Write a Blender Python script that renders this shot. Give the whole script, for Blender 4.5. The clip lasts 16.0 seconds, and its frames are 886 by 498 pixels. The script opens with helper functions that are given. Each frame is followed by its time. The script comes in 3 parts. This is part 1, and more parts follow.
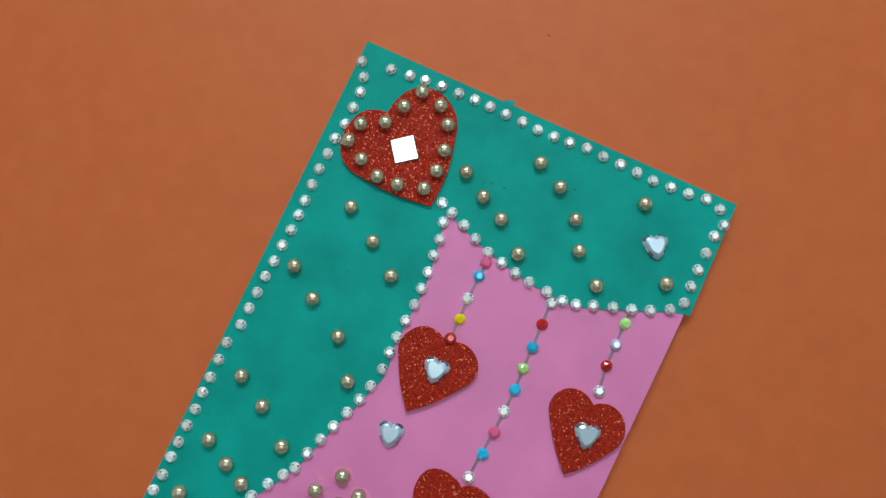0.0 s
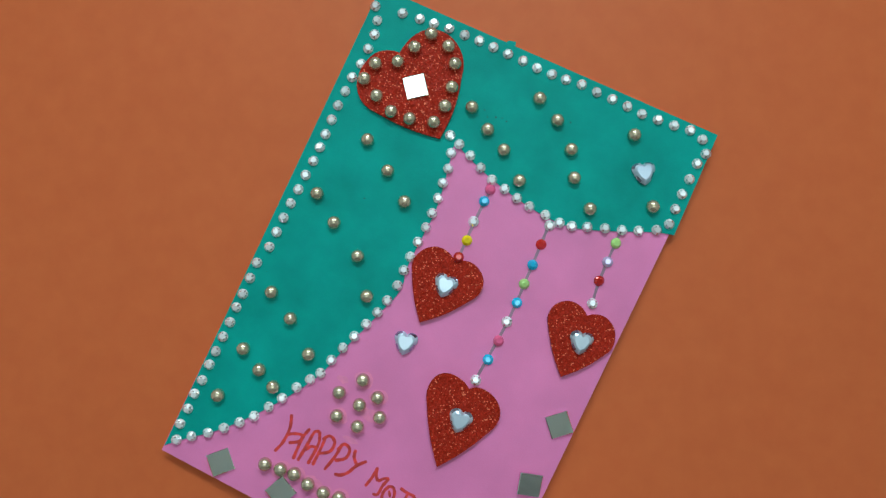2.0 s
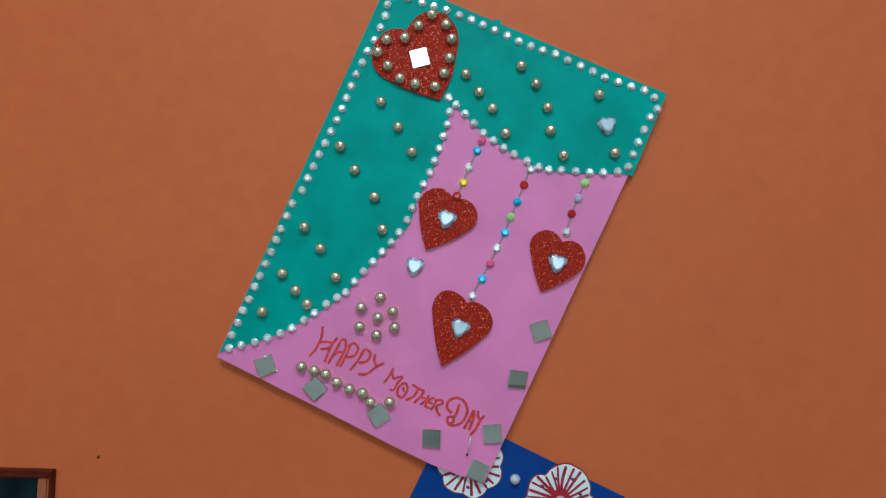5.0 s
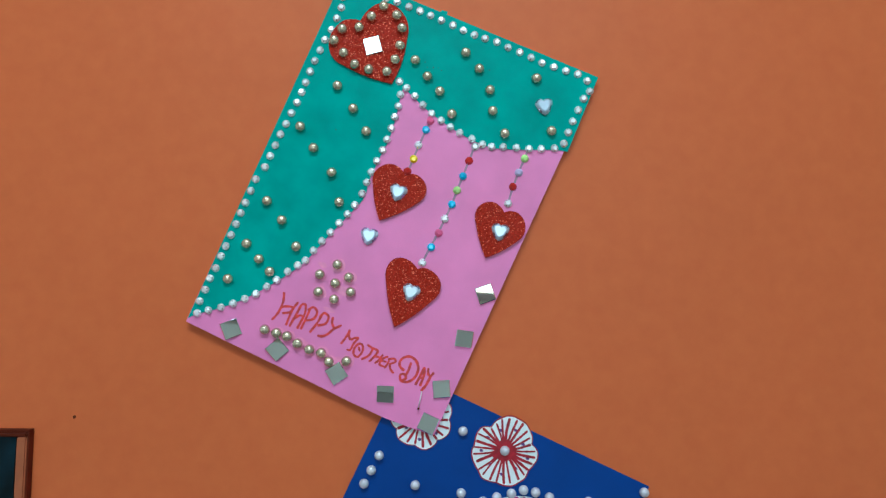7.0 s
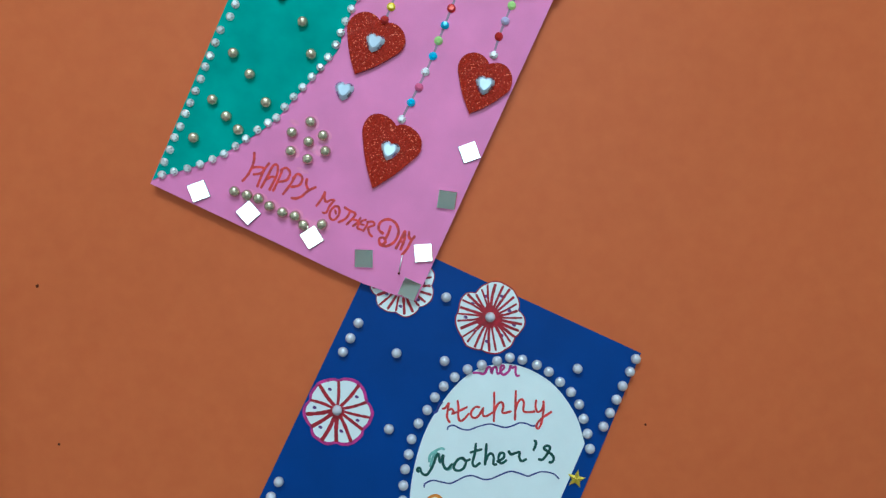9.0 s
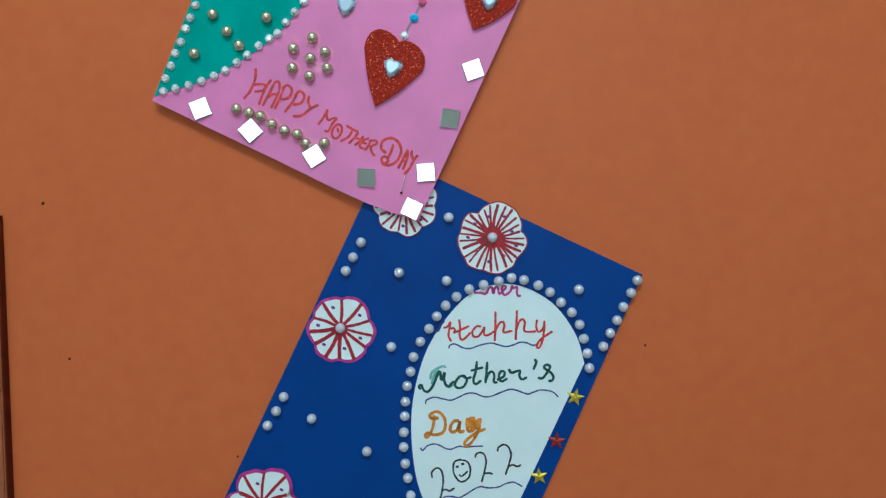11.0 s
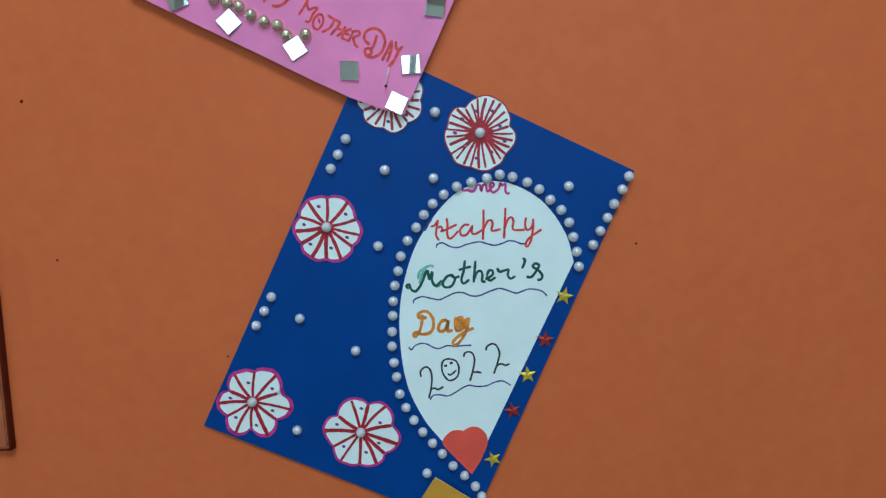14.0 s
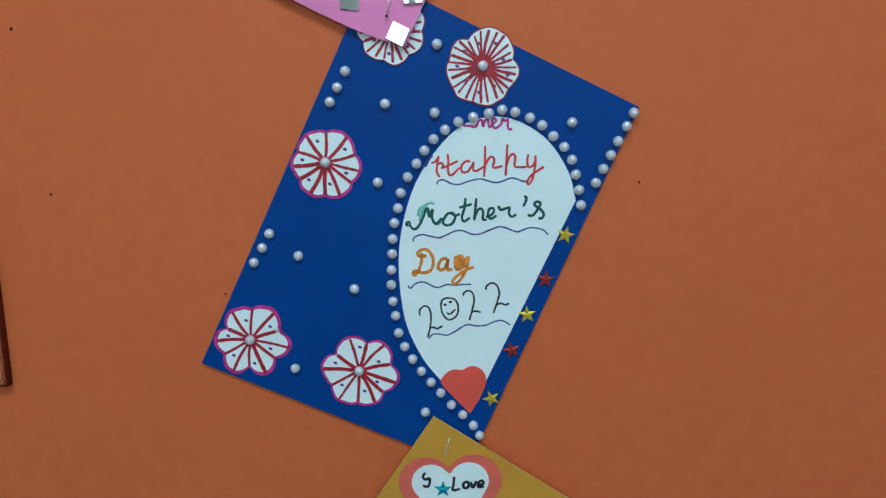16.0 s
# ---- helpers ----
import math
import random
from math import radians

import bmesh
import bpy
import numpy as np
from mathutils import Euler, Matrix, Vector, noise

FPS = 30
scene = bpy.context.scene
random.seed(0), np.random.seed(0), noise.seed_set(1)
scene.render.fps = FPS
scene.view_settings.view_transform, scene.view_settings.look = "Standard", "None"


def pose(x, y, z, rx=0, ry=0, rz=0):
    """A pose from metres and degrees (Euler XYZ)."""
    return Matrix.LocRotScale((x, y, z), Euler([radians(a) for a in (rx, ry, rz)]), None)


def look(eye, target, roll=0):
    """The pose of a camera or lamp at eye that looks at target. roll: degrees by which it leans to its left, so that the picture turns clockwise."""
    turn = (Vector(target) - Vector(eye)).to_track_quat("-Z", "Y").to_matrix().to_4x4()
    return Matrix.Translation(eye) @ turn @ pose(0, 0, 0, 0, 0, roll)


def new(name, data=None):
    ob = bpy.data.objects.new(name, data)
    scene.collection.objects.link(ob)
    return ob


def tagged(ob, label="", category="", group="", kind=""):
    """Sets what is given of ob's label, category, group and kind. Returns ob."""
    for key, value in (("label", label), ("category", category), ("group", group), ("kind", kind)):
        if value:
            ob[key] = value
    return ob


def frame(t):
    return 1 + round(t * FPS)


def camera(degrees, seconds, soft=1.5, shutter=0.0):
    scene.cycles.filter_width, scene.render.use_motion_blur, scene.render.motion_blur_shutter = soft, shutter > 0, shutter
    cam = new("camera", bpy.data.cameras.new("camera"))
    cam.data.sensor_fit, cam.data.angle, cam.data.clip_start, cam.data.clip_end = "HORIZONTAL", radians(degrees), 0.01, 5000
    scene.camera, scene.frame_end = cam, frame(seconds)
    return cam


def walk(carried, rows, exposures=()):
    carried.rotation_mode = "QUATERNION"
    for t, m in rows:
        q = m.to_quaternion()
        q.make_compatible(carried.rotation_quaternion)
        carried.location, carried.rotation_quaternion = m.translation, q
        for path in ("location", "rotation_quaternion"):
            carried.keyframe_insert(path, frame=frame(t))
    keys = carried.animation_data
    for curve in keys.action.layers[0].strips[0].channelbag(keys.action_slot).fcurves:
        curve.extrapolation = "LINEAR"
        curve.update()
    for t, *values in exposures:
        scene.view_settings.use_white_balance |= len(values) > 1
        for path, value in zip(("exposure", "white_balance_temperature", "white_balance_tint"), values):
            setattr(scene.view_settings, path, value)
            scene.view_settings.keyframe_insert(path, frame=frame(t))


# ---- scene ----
cam = camera(68.0, 16.0, soft=1.3)
PATH = [
    (0, (0.0064, -0.3389, 1.5341), (-0.0471, 1.6540, 1.6942), 4.92),
    (0.5, (-0.0016, -0.3467, 1.5358), (0.0026, 1.6507, 1.6389), 4.66),
    (1, (0.0010, -0.3485, 1.5223), (0.0047, 1.6478, 1.6432), 4.43),
    (1.5, (0.0060, -0.3589, 1.5138), (-0.0778, 1.6362, 1.6246), 4.84),
    (2, (0.0044, -0.3733, 1.5052), (-0.0414, 1.6246, 1.5851), 4.52),
    (2.5, (0.0024, -0.3834, 1.4945), (-0.0412, 1.6150, 1.5611), 4.08),
    (3, (0.0058, -0.4052, 1.4756), (-0.0390, 1.5932, 1.5413), 3.89),
    (5.5, (0.0088, -0.4637, 1.4576), (-0.0323, 1.5342, 1.5397), 3.55),
    (6, (0.0188, -0.4752, 1.4528), (-0.0097, 1.5226, 1.5405), 3.11),
    (6.5, (0.0329, -0.4893, 1.4516), (0.0272, 1.5073, 1.5679), 2.99),
    (7, (0.0365, -0.4932, 1.4287), (0.0301, 1.5030, 1.5521), 3.13),
    (7.5, (0.0435, -0.4853, 1.4040), (0.0176, 1.5124, 1.4964), 2.94),
    (8, (0.0455, -0.4735, 1.3876), (0.0398, 1.5259, 1.4381), 2.84),
    (8.5, (0.0492, -0.4614, 1.3746), (0.0526, 1.5385, 1.3860), 2.68),
    (11, (0.0588, -0.4625, 1.3402), (0.0394, 1.5308, 1.1778), 3.12),
    (11.5, (0.0593, -0.4611, 1.3345), (0.0431, 1.5292, 1.1379), 3.01),
    (12, (0.0565, -0.4643, 1.3303), (0.0488, 1.5244, 1.1180), 2.89),
    (12.5, (0.0621, -0.4647, 1.3219), (0.0547, 1.5230, 1.1010), 2.53),
    (13, (0.0711, -0.4684, 1.3206), (0.0562, 1.5153, 1.0660), 2.19),
    (13.5, (0.0770, -0.4639, 1.3120), (0.0406, 1.5131, 1.0120), 2.37),
    (14, (0.0767, -0.4580, 1.3055), (0.0354, 1.5153, 0.9826), 2.78),
    (14.5, (0.0739, -0.4547, 1.2983), (0.0477, 1.5157, 0.9565), 3.09),
    (15, (0.0761, -0.4532, 1.2946), (0.0455, 1.5096, 0.9118), 3.07),
    (15.5, (0.0769, -0.4543, 1.2918), (0.0443, 1.5029, 0.8813), 3.28),
    (16, (0.0750, -0.4568, 1.2817), (0.0507, 1.5003, 0.8704), 3.41),
]
EXPOSURES = [(0, -0.15, 6750, 10), (3, -0.19, 6500, 9), (5.5, -0.22, 6250, 11), (7, 0.03, 6150, 10), (8.5, 0.05, 6000, 8), (11, -0.03, 6150, 6), (16, -0.03, 5950, 6)]
walk(cam, [(t, look(eye, target, roll)) for t, eye, target, roll in PATH], EXPOSURES)

# ---- world and light ----
world = bpy.data.worlds.new("daylight")
scene.world = world
world.use_nodes = True
sky = world.node_tree.nodes.new("ShaderNodeTexSky")
sky.sky_type, sky.sun_disc = "NISHITA", False
sky.sun_elevation, sky.sun_rotation = radians(40), radians(150)
world.node_tree.links.new(sky.outputs[0], world.node_tree.nodes["Background"].inputs[0])
world.node_tree.nodes["Background"].inputs[1].default_value = 0.12

WALL_Y = 0.0041                     # face of the orange wall
ROOM_X0, ROOM_X1, ROOM_Y0, ROOM_Z1 = -1.9, 2.1, -3.4, 2.85
WIN_X0, WIN_X1, WIN_Z0, WIN_Z1 = -0.85, 1.30, 1.30, 2.60

day = bpy.data.lights.new("window_daylight", "AREA")
day.shape, day.size, day.size_y = "RECTANGLE", WIN_X1 - WIN_X0 - 0.1, WIN_Z1 - WIN_Z0 - 0.1
day.energy, day.color = 16.5, (0.66, 0.93, 1.0)
new("window_daylight", day).matrix_world = look(((WIN_X0 + WIN_X1) / 2, ROOM_Y0 - 0.03, (WIN_Z0 + WIN_Z1) / 2), (0.1, 0.0, 1.62))

# unseen overhead light, added to light the wall softly from above
TUBE_X, TUBE_Y, TUBE_Z = -0.10, -1.15, 2.74
overhead_fill = bpy.data.lights.new("overhead_fill", "AREA")
overhead_fill.shape, overhead_fill.size, overhead_fill.size_y = "RECTANGLE", 1.15, 0.56
overhead_fill.energy, overhead_fill.color = 24.0, (0.66, 0.93, 1.0)
new("overhead_fill", overhead_fill).matrix_world = pose(TUBE_X, TUBE_Y, TUBE_Z - 0.045)


# ---- materials ----
def material(name, colour, rough=0.5, metal=0.0, vary=0.08, size=0.02, grain=0.0006, relief=0.0, coat=0.0, sheen=0.0, blotch=None, spec=0.5):
    """A painted, paper or plastic surface: broad and fine variation of the colour, gloss and relief."""
    m = bpy.data.materials.new(name)
    m.use_nodes = True
    n, l = m.node_tree.nodes, m.node_tree.links
    p = n["Principled BSDF"]
    co = n.new("ShaderNodeTexCoord")
    broad, fine = n.new("ShaderNodeTexNoise"), n.new("ShaderNodeTexNoise")
    broad.inputs["Scale"].default_value, broad.inputs["Detail"].default_value = 1 / size, 5
    fine.inputs["Scale"].default_value, fine.inputs["Detail"].default_value = 1 / grain, 3
    for t in (broad, fine):
        l.new(co.outputs["Object"], t.inputs["Vector"])
    ramp = n.new("ShaderNodeValToRGB")
    ramp.color_ramp.elements[0].position, ramp.color_ramp.elements[1].position = 0.3, 0.72
    low = blotch or tuple(c * (1 - 2 * vary) for c in colour)
    ramp.color_ramp.elements[0].color = (*low, 1)
    ramp.color_ramp.elements[1].color = (*(min(1.0, c * (1 + vary)) for c in colour), 1)
    l.new(broad.outputs["Fac"], ramp.inputs["Fac"])
    tint = n.new("ShaderNodeMix")
    tint.data_type, tint.blend_type = "RGBA", "OVERLAY"
    tint.inputs["Factor"].default_value = 0.12
    l.new(ramp.outputs["Color"], tint.inputs["A"])
    l.new(fine.outputs["Fac"], tint.inputs["B"])
    l.new(tint.outputs["Result"], p.inputs["Base Color"])
    gloss = n.new("ShaderNodeMapRange")
    gloss.inputs["To Min"].default_value, gloss.inputs["To Max"].default_value = rough * 0.85, min(1, rough * 1.15)
    l.new(broad.outputs["Fac"], gloss.inputs["Value"])
    l.new(gloss.outputs["Result"], p.inputs["Roughness"])
    p.inputs["Metallic"].default_value = metal
    p.inputs["Coat Weight"].default_value, p.inputs["Coat Roughness"].default_value = coat, 0.12
    p.inputs["Sheen Weight"].default_value = sheen
    p.inputs["Specular IOR Level"].default_value = spec
    if relief:
        bump = n.new("ShaderNodeBump")
        bump.inputs["Distance"].default_value, bump.inputs["Strength"].default_value = relief, 0.6
        add = n.new("ShaderNodeMath")
        add.operation = "MULTIPLY_ADD"
        add.inputs[1].default_value = 3.0
        l.new(broad.outputs["Fac"], add.inputs[0])
        l.new(fine.outputs["Fac"], add.inputs[2])
        l.new(add.outputs[0], bump.inputs["Height"])
        l.new(bump.outputs["Normal"], p.inputs["Normal"])
    return m


def glitter(name, dark, glint_tint):
    """Glitter foam: tiny flakes, each tilted its own way, over a dark ground; a few have their glint painted in as
    colour.
    """
    m = bpy.data.materials.new(name)
    m.use_nodes = True
    n, l = m.node_tree.nodes, m.node_tree.links
    p = n["Principled BSDF"]
    co, cells, geo = n.new("ShaderNodeTexCoord"), n.new("ShaderNodeTexVoronoi"), n.new("ShaderNodeNewGeometry")
    cells.inputs["Scale"].default_value = 1500
    l.new(co.outputs["Object"], cells.inputs["Vector"])
    sub, mul, add, nrm = (n.new("ShaderNodeVectorMath") for _ in range(4))
    sub.operation, mul.operation, add.operation, nrm.operation = "SUBTRACT", "MULTIPLY", "ADD", "NORMALIZE"
    sub.inputs[1].default_value, mul.inputs[1].default_value = (0.5, 0.5, 0.5), (0.8, 0.8, 0.8)
    l.new(cells.outputs["Color"], sub.inputs[0])
    l.new(sub.outputs[0], mul.inputs[0])
    l.new(mul.outputs[0], add.inputs[0])
    l.new(geo.outputs["Normal"], add.inputs[1])
    l.new(add.outputs[0], nrm.inputs[0])
    l.new(nrm.outputs[0], p.inputs["Normal"])
    sep, ramp, glint_mask, mix = n.new("ShaderNodeSeparateColor"), n.new("ShaderNodeValToRGB"), n.new("ShaderNodeMapRange"), n.new("ShaderNodeMix")
    l.new(cells.outputs["Color"], sep.inputs[0])
    ramp.color_ramp.elements[0].color, ramp.color_ramp.elements[1].color = (*(c * 0.70 for c in dark), 1), (*(c * 1.22 for c in dark), 1)
    l.new(sep.outputs[1], ramp.inputs["Fac"])
    # sparse cells whose sparkle is painted as a bright orange base colour
    glint_mask.inputs["From Min"].default_value, glint_mask.inputs["From Max"].default_value, glint_mask.inputs["To Max"].default_value = 0.93, 0.95, 1.0
    l.new(sep.outputs[0], glint_mask.inputs["Value"])
    mix.data_type = "RGBA"
    mix.inputs["B"].default_value = (*glint_tint, 1)
    l.new(glint_mask.outputs["Result"], mix.inputs["Factor"])
    l.new(ramp.outputs["Color"], mix.inputs["A"])
    l.new(mix.outputs["Result"], p.inputs["Base Color"])
    half = n.new("ShaderNodeMath")
    half.operation = "MULTIPLY"
    half.inputs[1].default_value = 0.3
    l.new(glint_mask.outputs["Result"], half.inputs[0])
    l.new(half.outputs[0], p.inputs["Metallic"])
    p.inputs["Roughness"].default_value, p.inputs["Specular IOR Level"].default_value = 0.3, 0.06
    return m


def gem(name, colour, foil=0.75, rough=0.06):
    """Foil-backed acrylic: mirror-like facets under a clear coat, each stone a little different."""
    m = bpy.data.materials.new(name)
    m.use_nodes = True
    n, l = m.node_tree.nodes, m.node_tree.links
    p = n["Principled BSDF"]
    info, hue = n.new("ShaderNodeObjectInfo"), n.new("ShaderNodeHueSaturation")
    rng = n.new("ShaderNodeMapRange")
    rng.inputs["To Min"].default_value, rng.inputs["To Max"].default_value = 0.82, 1.12
    l.new(info.outputs["Random"], rng.inputs["Value"])
    l.new(rng.outputs["Result"], hue.inputs["Value"])
    hue.inputs["Color"].default_value = (*colour, 1)
    l.new(hue.outputs["Color"], p.inputs["Base Color"])
    p.inputs["Metallic"].default_value, p.inputs["Roughness"].default_value = foil, rough
    p.inputs["Coat Weight"].default_value, p.inputs["Coat Roughness"].default_value = 1.0, 0.02
    return m


M_WALL = material("orange_wall_paint", (0.69, 0.140, 0.043), 0.5, vary=0.014, size=0.16, grain=0.012, relief=0.00005, spec=0.22)
M_PLAIN = material("pale_green_wall_paint", (0.72, 0.80, 0.76), 0.6, vary=0.05, size=0.3, grain=0.004, relief=0.0002)
M_CEIL = material("white_ceiling_paint", (0.78, 0.78, 0.76), 0.7, vary=0.03, size=0.3, grain=0.004)
M_FLOOR = material("grey_floor", (0.30, 0.28, 0.26), 0.4, vary=0.12, size=0.15, grain=0.002)
M_STEEL = material("painted_window_metal", (0.35, 0.36, 0.36), 0.4, metal=0.3)
# the pink paper's broad sheen patches are put into its colour variation
M_PINK = material("pink_chart_paper", (0.91, 0.232, 0.50), 0.42, vary=0.06, size=0.05, grain=0.0007, relief=0.00005, spec=0.38)
M_GREEN = material("green_craft_paper", (0.0, 0.35, 0.295), 0.45, vary=0.10, size=0.03, grain=0.0007, relief=0.00004, spec=0.08)
M_BLUE = material("royal_blue_chart_paper", (0.001, 0.050, 0.26), 0.5, vary=0.07, size=0.05, grain=0.0007, relief=0.00004, spec=0.16)
M_YELLOW = material("mustard_yellow_card", (0.68, 0.30, 0.028), 0.5, vary=0.05, size=0.03, grain=0.0008, relief=0.00004)
M_WHITE = material("white_paper", (0.86, 0.89, 0.90), 0.55, vary=0.02, size=0.03, grain=0.0008)
M_CORAL = material("coral_red_paper", (0.88, 0.090, 0.058), 0.5, vary=0.05, size=0.02, grain=0.0008)
M_CORALB = material("salmon_paper", (0.84, 0.135, 0.095), 0.5, vary=0.05, size=0.02, grain=0.0008)
M_GLITTER = glitter("red_glitter_foam", (0.44, 0.024, 0.011), (1.0, 0.24, 0.13))
M_GOLD = material("gold_pearl", (0.72, 0.60, 0.43), 0.24, metal=0.8, vary=0.06, size=0.01, coat=0.6)
M_PEARL = material("white_pearl", (0.68, 0.63, 0.69), 0.28, metal=0.15, vary=0.04, size=0.01, coat=0.8)
M_STONE = gem("clear_rhinestone", (1.0, 0.98, 1.0), 0.30, 0.26)
# darker copy for alternate facets: the stone's dim reflections put into the material
M_FACETDARK = gem("silver_facet_reflection", (0.80, 0.72, 0.78), 0.88, 0.16)
M_HEARTGEM = gem("pale_blue_acrylic_gem", (0.66, 0.78, 0.92), 0.45, 0.28)
# darker blue copy: dim facet reflections of the heart gems put into colour
M_GEMDARK = gem("blue_facet_reflection", (0.42, 0.48, 0.66), 0.85, 0.08)
M_MIRROR = bpy.data.materials.new("mirror_glass")
M_MIRROR.use_nodes = True
_p = M_MIRROR.node_tree.nodes["Principled BSDF"]
_p.inputs["Base Color"].default_value, _p.inputs["Metallic"].default_value, _p.inputs["Roughness"].default_value = (0.86, 0.93, 0.91, 1), 1.0, 0.02
BEADS = {"pink": gem("pink_rhinestone", (0.98, 0.14, 0.32), 0.12), "blue": gem("turquoise_rhinestone", (0.0, 0.56, 0.92), 0.12),
         "white": M_STONE, "yellow": gem("yellow_rhinestone", (1.0, 0.72, 0.01), 0.12), "red": gem("red_rhinestone", (0.72, 0.02, 0.015), 0.25),
         "green": gem("lime_rhinestone", (0.55, 0.90, 0.28), 0.12), "lilac": gem("lilac_rhinestone", (0.62, 0.54, 0.80), 0.3)}
INK = {k: material(k + "_ink", c, r, vary=0.22, size=0.004, grain=0.0009) for k, c, r in (
    ("red", (0.80, 0.040, 0.038), 0.5), ("orange_red", (0.82, 0.050, 0.045), 0.5), ("crimson", (0.46, 0.006, 0.022), 0.5), ("magenta", (0.62, 0.030, 0.26), 0.5),
    ("green", (0.0, 0.082, 0.066), 0.5), ("orange", (0.95, 0.26, 0.025), 0.5), ("violet_blue", (0.035, 0.045, 0.24), 0.5), ("black", (0.012, 0.012, 0.016), 0.5),
    ("grey", (0.035, 0.032, 0.036), 0.5), ("purple", (0.16, 0.05, 0.22), 0.5), ("pale_green", (0.22, 0.50, 0.45), 0.6))}
M_SILVER = material("silver_pencil", (0.36, 0.19, 0.27), 0.4, metal=0.15, vary=0.1, size=0.004)
M_GLUE = material("dried_glue", (0.93, 0.245, 0.46), 0.3, vary=0.05, size=0.004, coat=0.25)
M_GOLDSTAR = material("gold_foil", (0.80, 0.56, 0.06), 0.28, metal=0.6, vary=0.05, size=0.01)
M_REDSTAR = material("red_foil", (0.40, 0.030, 0.020), 0.3, metal=0.4, vary=0.05, size=0.01)
M_TEALSTAR = material("turquoise_foil", (0.02, 0.42, 0.50), 0.25, metal=0.5, vary=0.05, size=0.01)
M_PIN = material("steel_pin", (0.85, 0.83, 0.80), 0.35, metal=0.6)
M_WOOD = material("orange_brown_wood", (0.46, 0.110, 0.040), 0.55, vary=0.15, size=0.02, grain=0.001, relief=0.0001)
M_DARKWOOD = material("dark_red_wood", (0.14, 0.020, 0.008), 0.6, vary=0.2, size=0.02, grain=0.001, spec=0.1)
M_PICTURE = material("dark_blue_print", (0.006, 0.028, 0.042), 0.4, vary=0.1, size=0.035, blotch=(0.002, 0.004, 0.005), spec=0.15)
M_SPECK = material("dark_brown_speck", (0.10, 0.018, 0.008), 0.9, spec=0.05)
# glow of the added overhead lamp
M_LAMP = bpy.data.materials.new("added_lamp_glow")
M_LAMP.use_nodes = True
M_LAMP.node_tree.nodes["Principled BSDF"].inputs["Emission Color"].default_value = (0.7, 0.94, 1, 1)
M_LAMP.node_tree.nodes["Principled BSDF"].inputs["Emission Strength"].default_value = 6.0


# ---- building helpers ----
def finish(name, bm, mat, smooth=False, second=None):
    bmesh.ops.recalc_face_normals(bm, faces=bm.faces)
    me = bpy.data.meshes.new(name)
    for f in bm.faces:
        f.smooth = smooth
    bm.to_mesh(me)
    bm.free()
    me.materials.append(mat)
    if second:
        me.materials.append(second)
    return me


def part(name, bm, mat, parent, label="", at=None, smooth=False):
    ob = new(name, finish(name, bm, mat, smooth))
    ob.parent = parent
    if at is not None:
        ob.matrix_local = at
    return tagged(ob, label)


def piece(name, me, parent, m, label=""):
    ob = new(name, me)
    ob.parent, ob.matrix_local = parent, m
    return tagged(ob, label)


def box(bm, x0, x1, y0, y1, z0, z1, bevel=0.0):
    made = bmesh.ops.create_cube(bm, size=1.0, matrix=Matrix.Translation(((x0 + x1) / 2, (y0 + y1) / 2, (z0 + z1) / 2)) @ Matrix.Diagonal((x1 - x0, y1 - y0, z1 - z0, 1)))
    if bevel:
        edges = list({e for v in made["verts"] for e in v.link_edges})
        bmesh.ops.bevel(bm, geom=edges, offset=bevel, segments=2, affect="EDGES")
    return bm


def slab(outline, z0, z1, bm=None):
    """A flat sheet of the given outline, from z0 up to z1."""
    bm = bm or bmesh.new()
    low = [bm.verts.new((x, y, z0)) for x, y in outline]
    top = [bm.verts.new((x, y, z1)) for x, y in outline]
    bm.faces.new(top)
    bm.faces.new(low[::-1])
    for i in range(len(low)):
        j = (i + 1) % len(low)
        bm.faces.new((low[i], low[j], top[j], top[i]))
    big = [f for f in bm.faces if len(f.verts) > 4]
    bmesh.ops.triangulate(bm, faces=big)
    return bm


def smooth_line(points, n):
    """n points evenly spaced along a soft curve through the points."""
    p = [Vector(q) for q in points]
    p = [p[0] * 2 - p[1]] + p + [p[-1] * 2 - p[-2]]
    dense = []
    for a, b, c, d in zip(p, p[1:], p[2:], p[3:]):
        for k in range(16):
            t = k / 16
            dense.append(0.5 * ((2 * b) + (c - a) * t + (2 * a - 5 * b + 4 * c - d) * t * t + (3 * b - a - 3 * c + d) * t ** 3))
    dense.append(p[-2])
    run = [0.0]
    for a, b in zip(dense, dense[1:]):
        run.append(run[-1] + (b - a).length)
    out, k = [], 0
    for i in range(n):
        want = run[-1] * i / (n - 1)
        while k < len(run) - 2 and run[k + 1] < want:
            k += 1
        f = (want - run[k]) / max(1e-9, run[k + 1] - run[k])
        out.append(dense[k].lerp(dense[k + 1], min(1, max(0, f))))
    return out


def pen(bm, points, width, z, soft=True, taper=0.35):
    """One pen stroke: a thin ribbon that swells and thins a little."""
    length = sum((Vector(b) - Vector(a)).length for a, b in zip(points, points[1:]))
    line = smooth_line(points, max(4, int(length / 0.0007))) if soft and len(points) > 2 else smooth_line(points, max(3, int(length / 0.001)))
    rows = []
    for i, q in enumerate(line):
        d = (line[min(i + 1, len(line) - 1)] - line[max(i - 1, 0)]).normalized()
        side = Vector((-d.y, d.x))
        end = min(i, len(line) - 1 - i)
        w = width * 0.5 * (1 - taper * (end == 0)) * (1 + 0.22 * noise.noise((q.x * 400, q.y * 400, z * 1e4)))
        rows.append((bm.verts.new((*(q + side * w), z)), bm.verts.new((*(q - side * w), z))))
    for (a, b), (c, d) in zip(rows, rows[1:]):
        bm.faces.new((a, b, d, c))


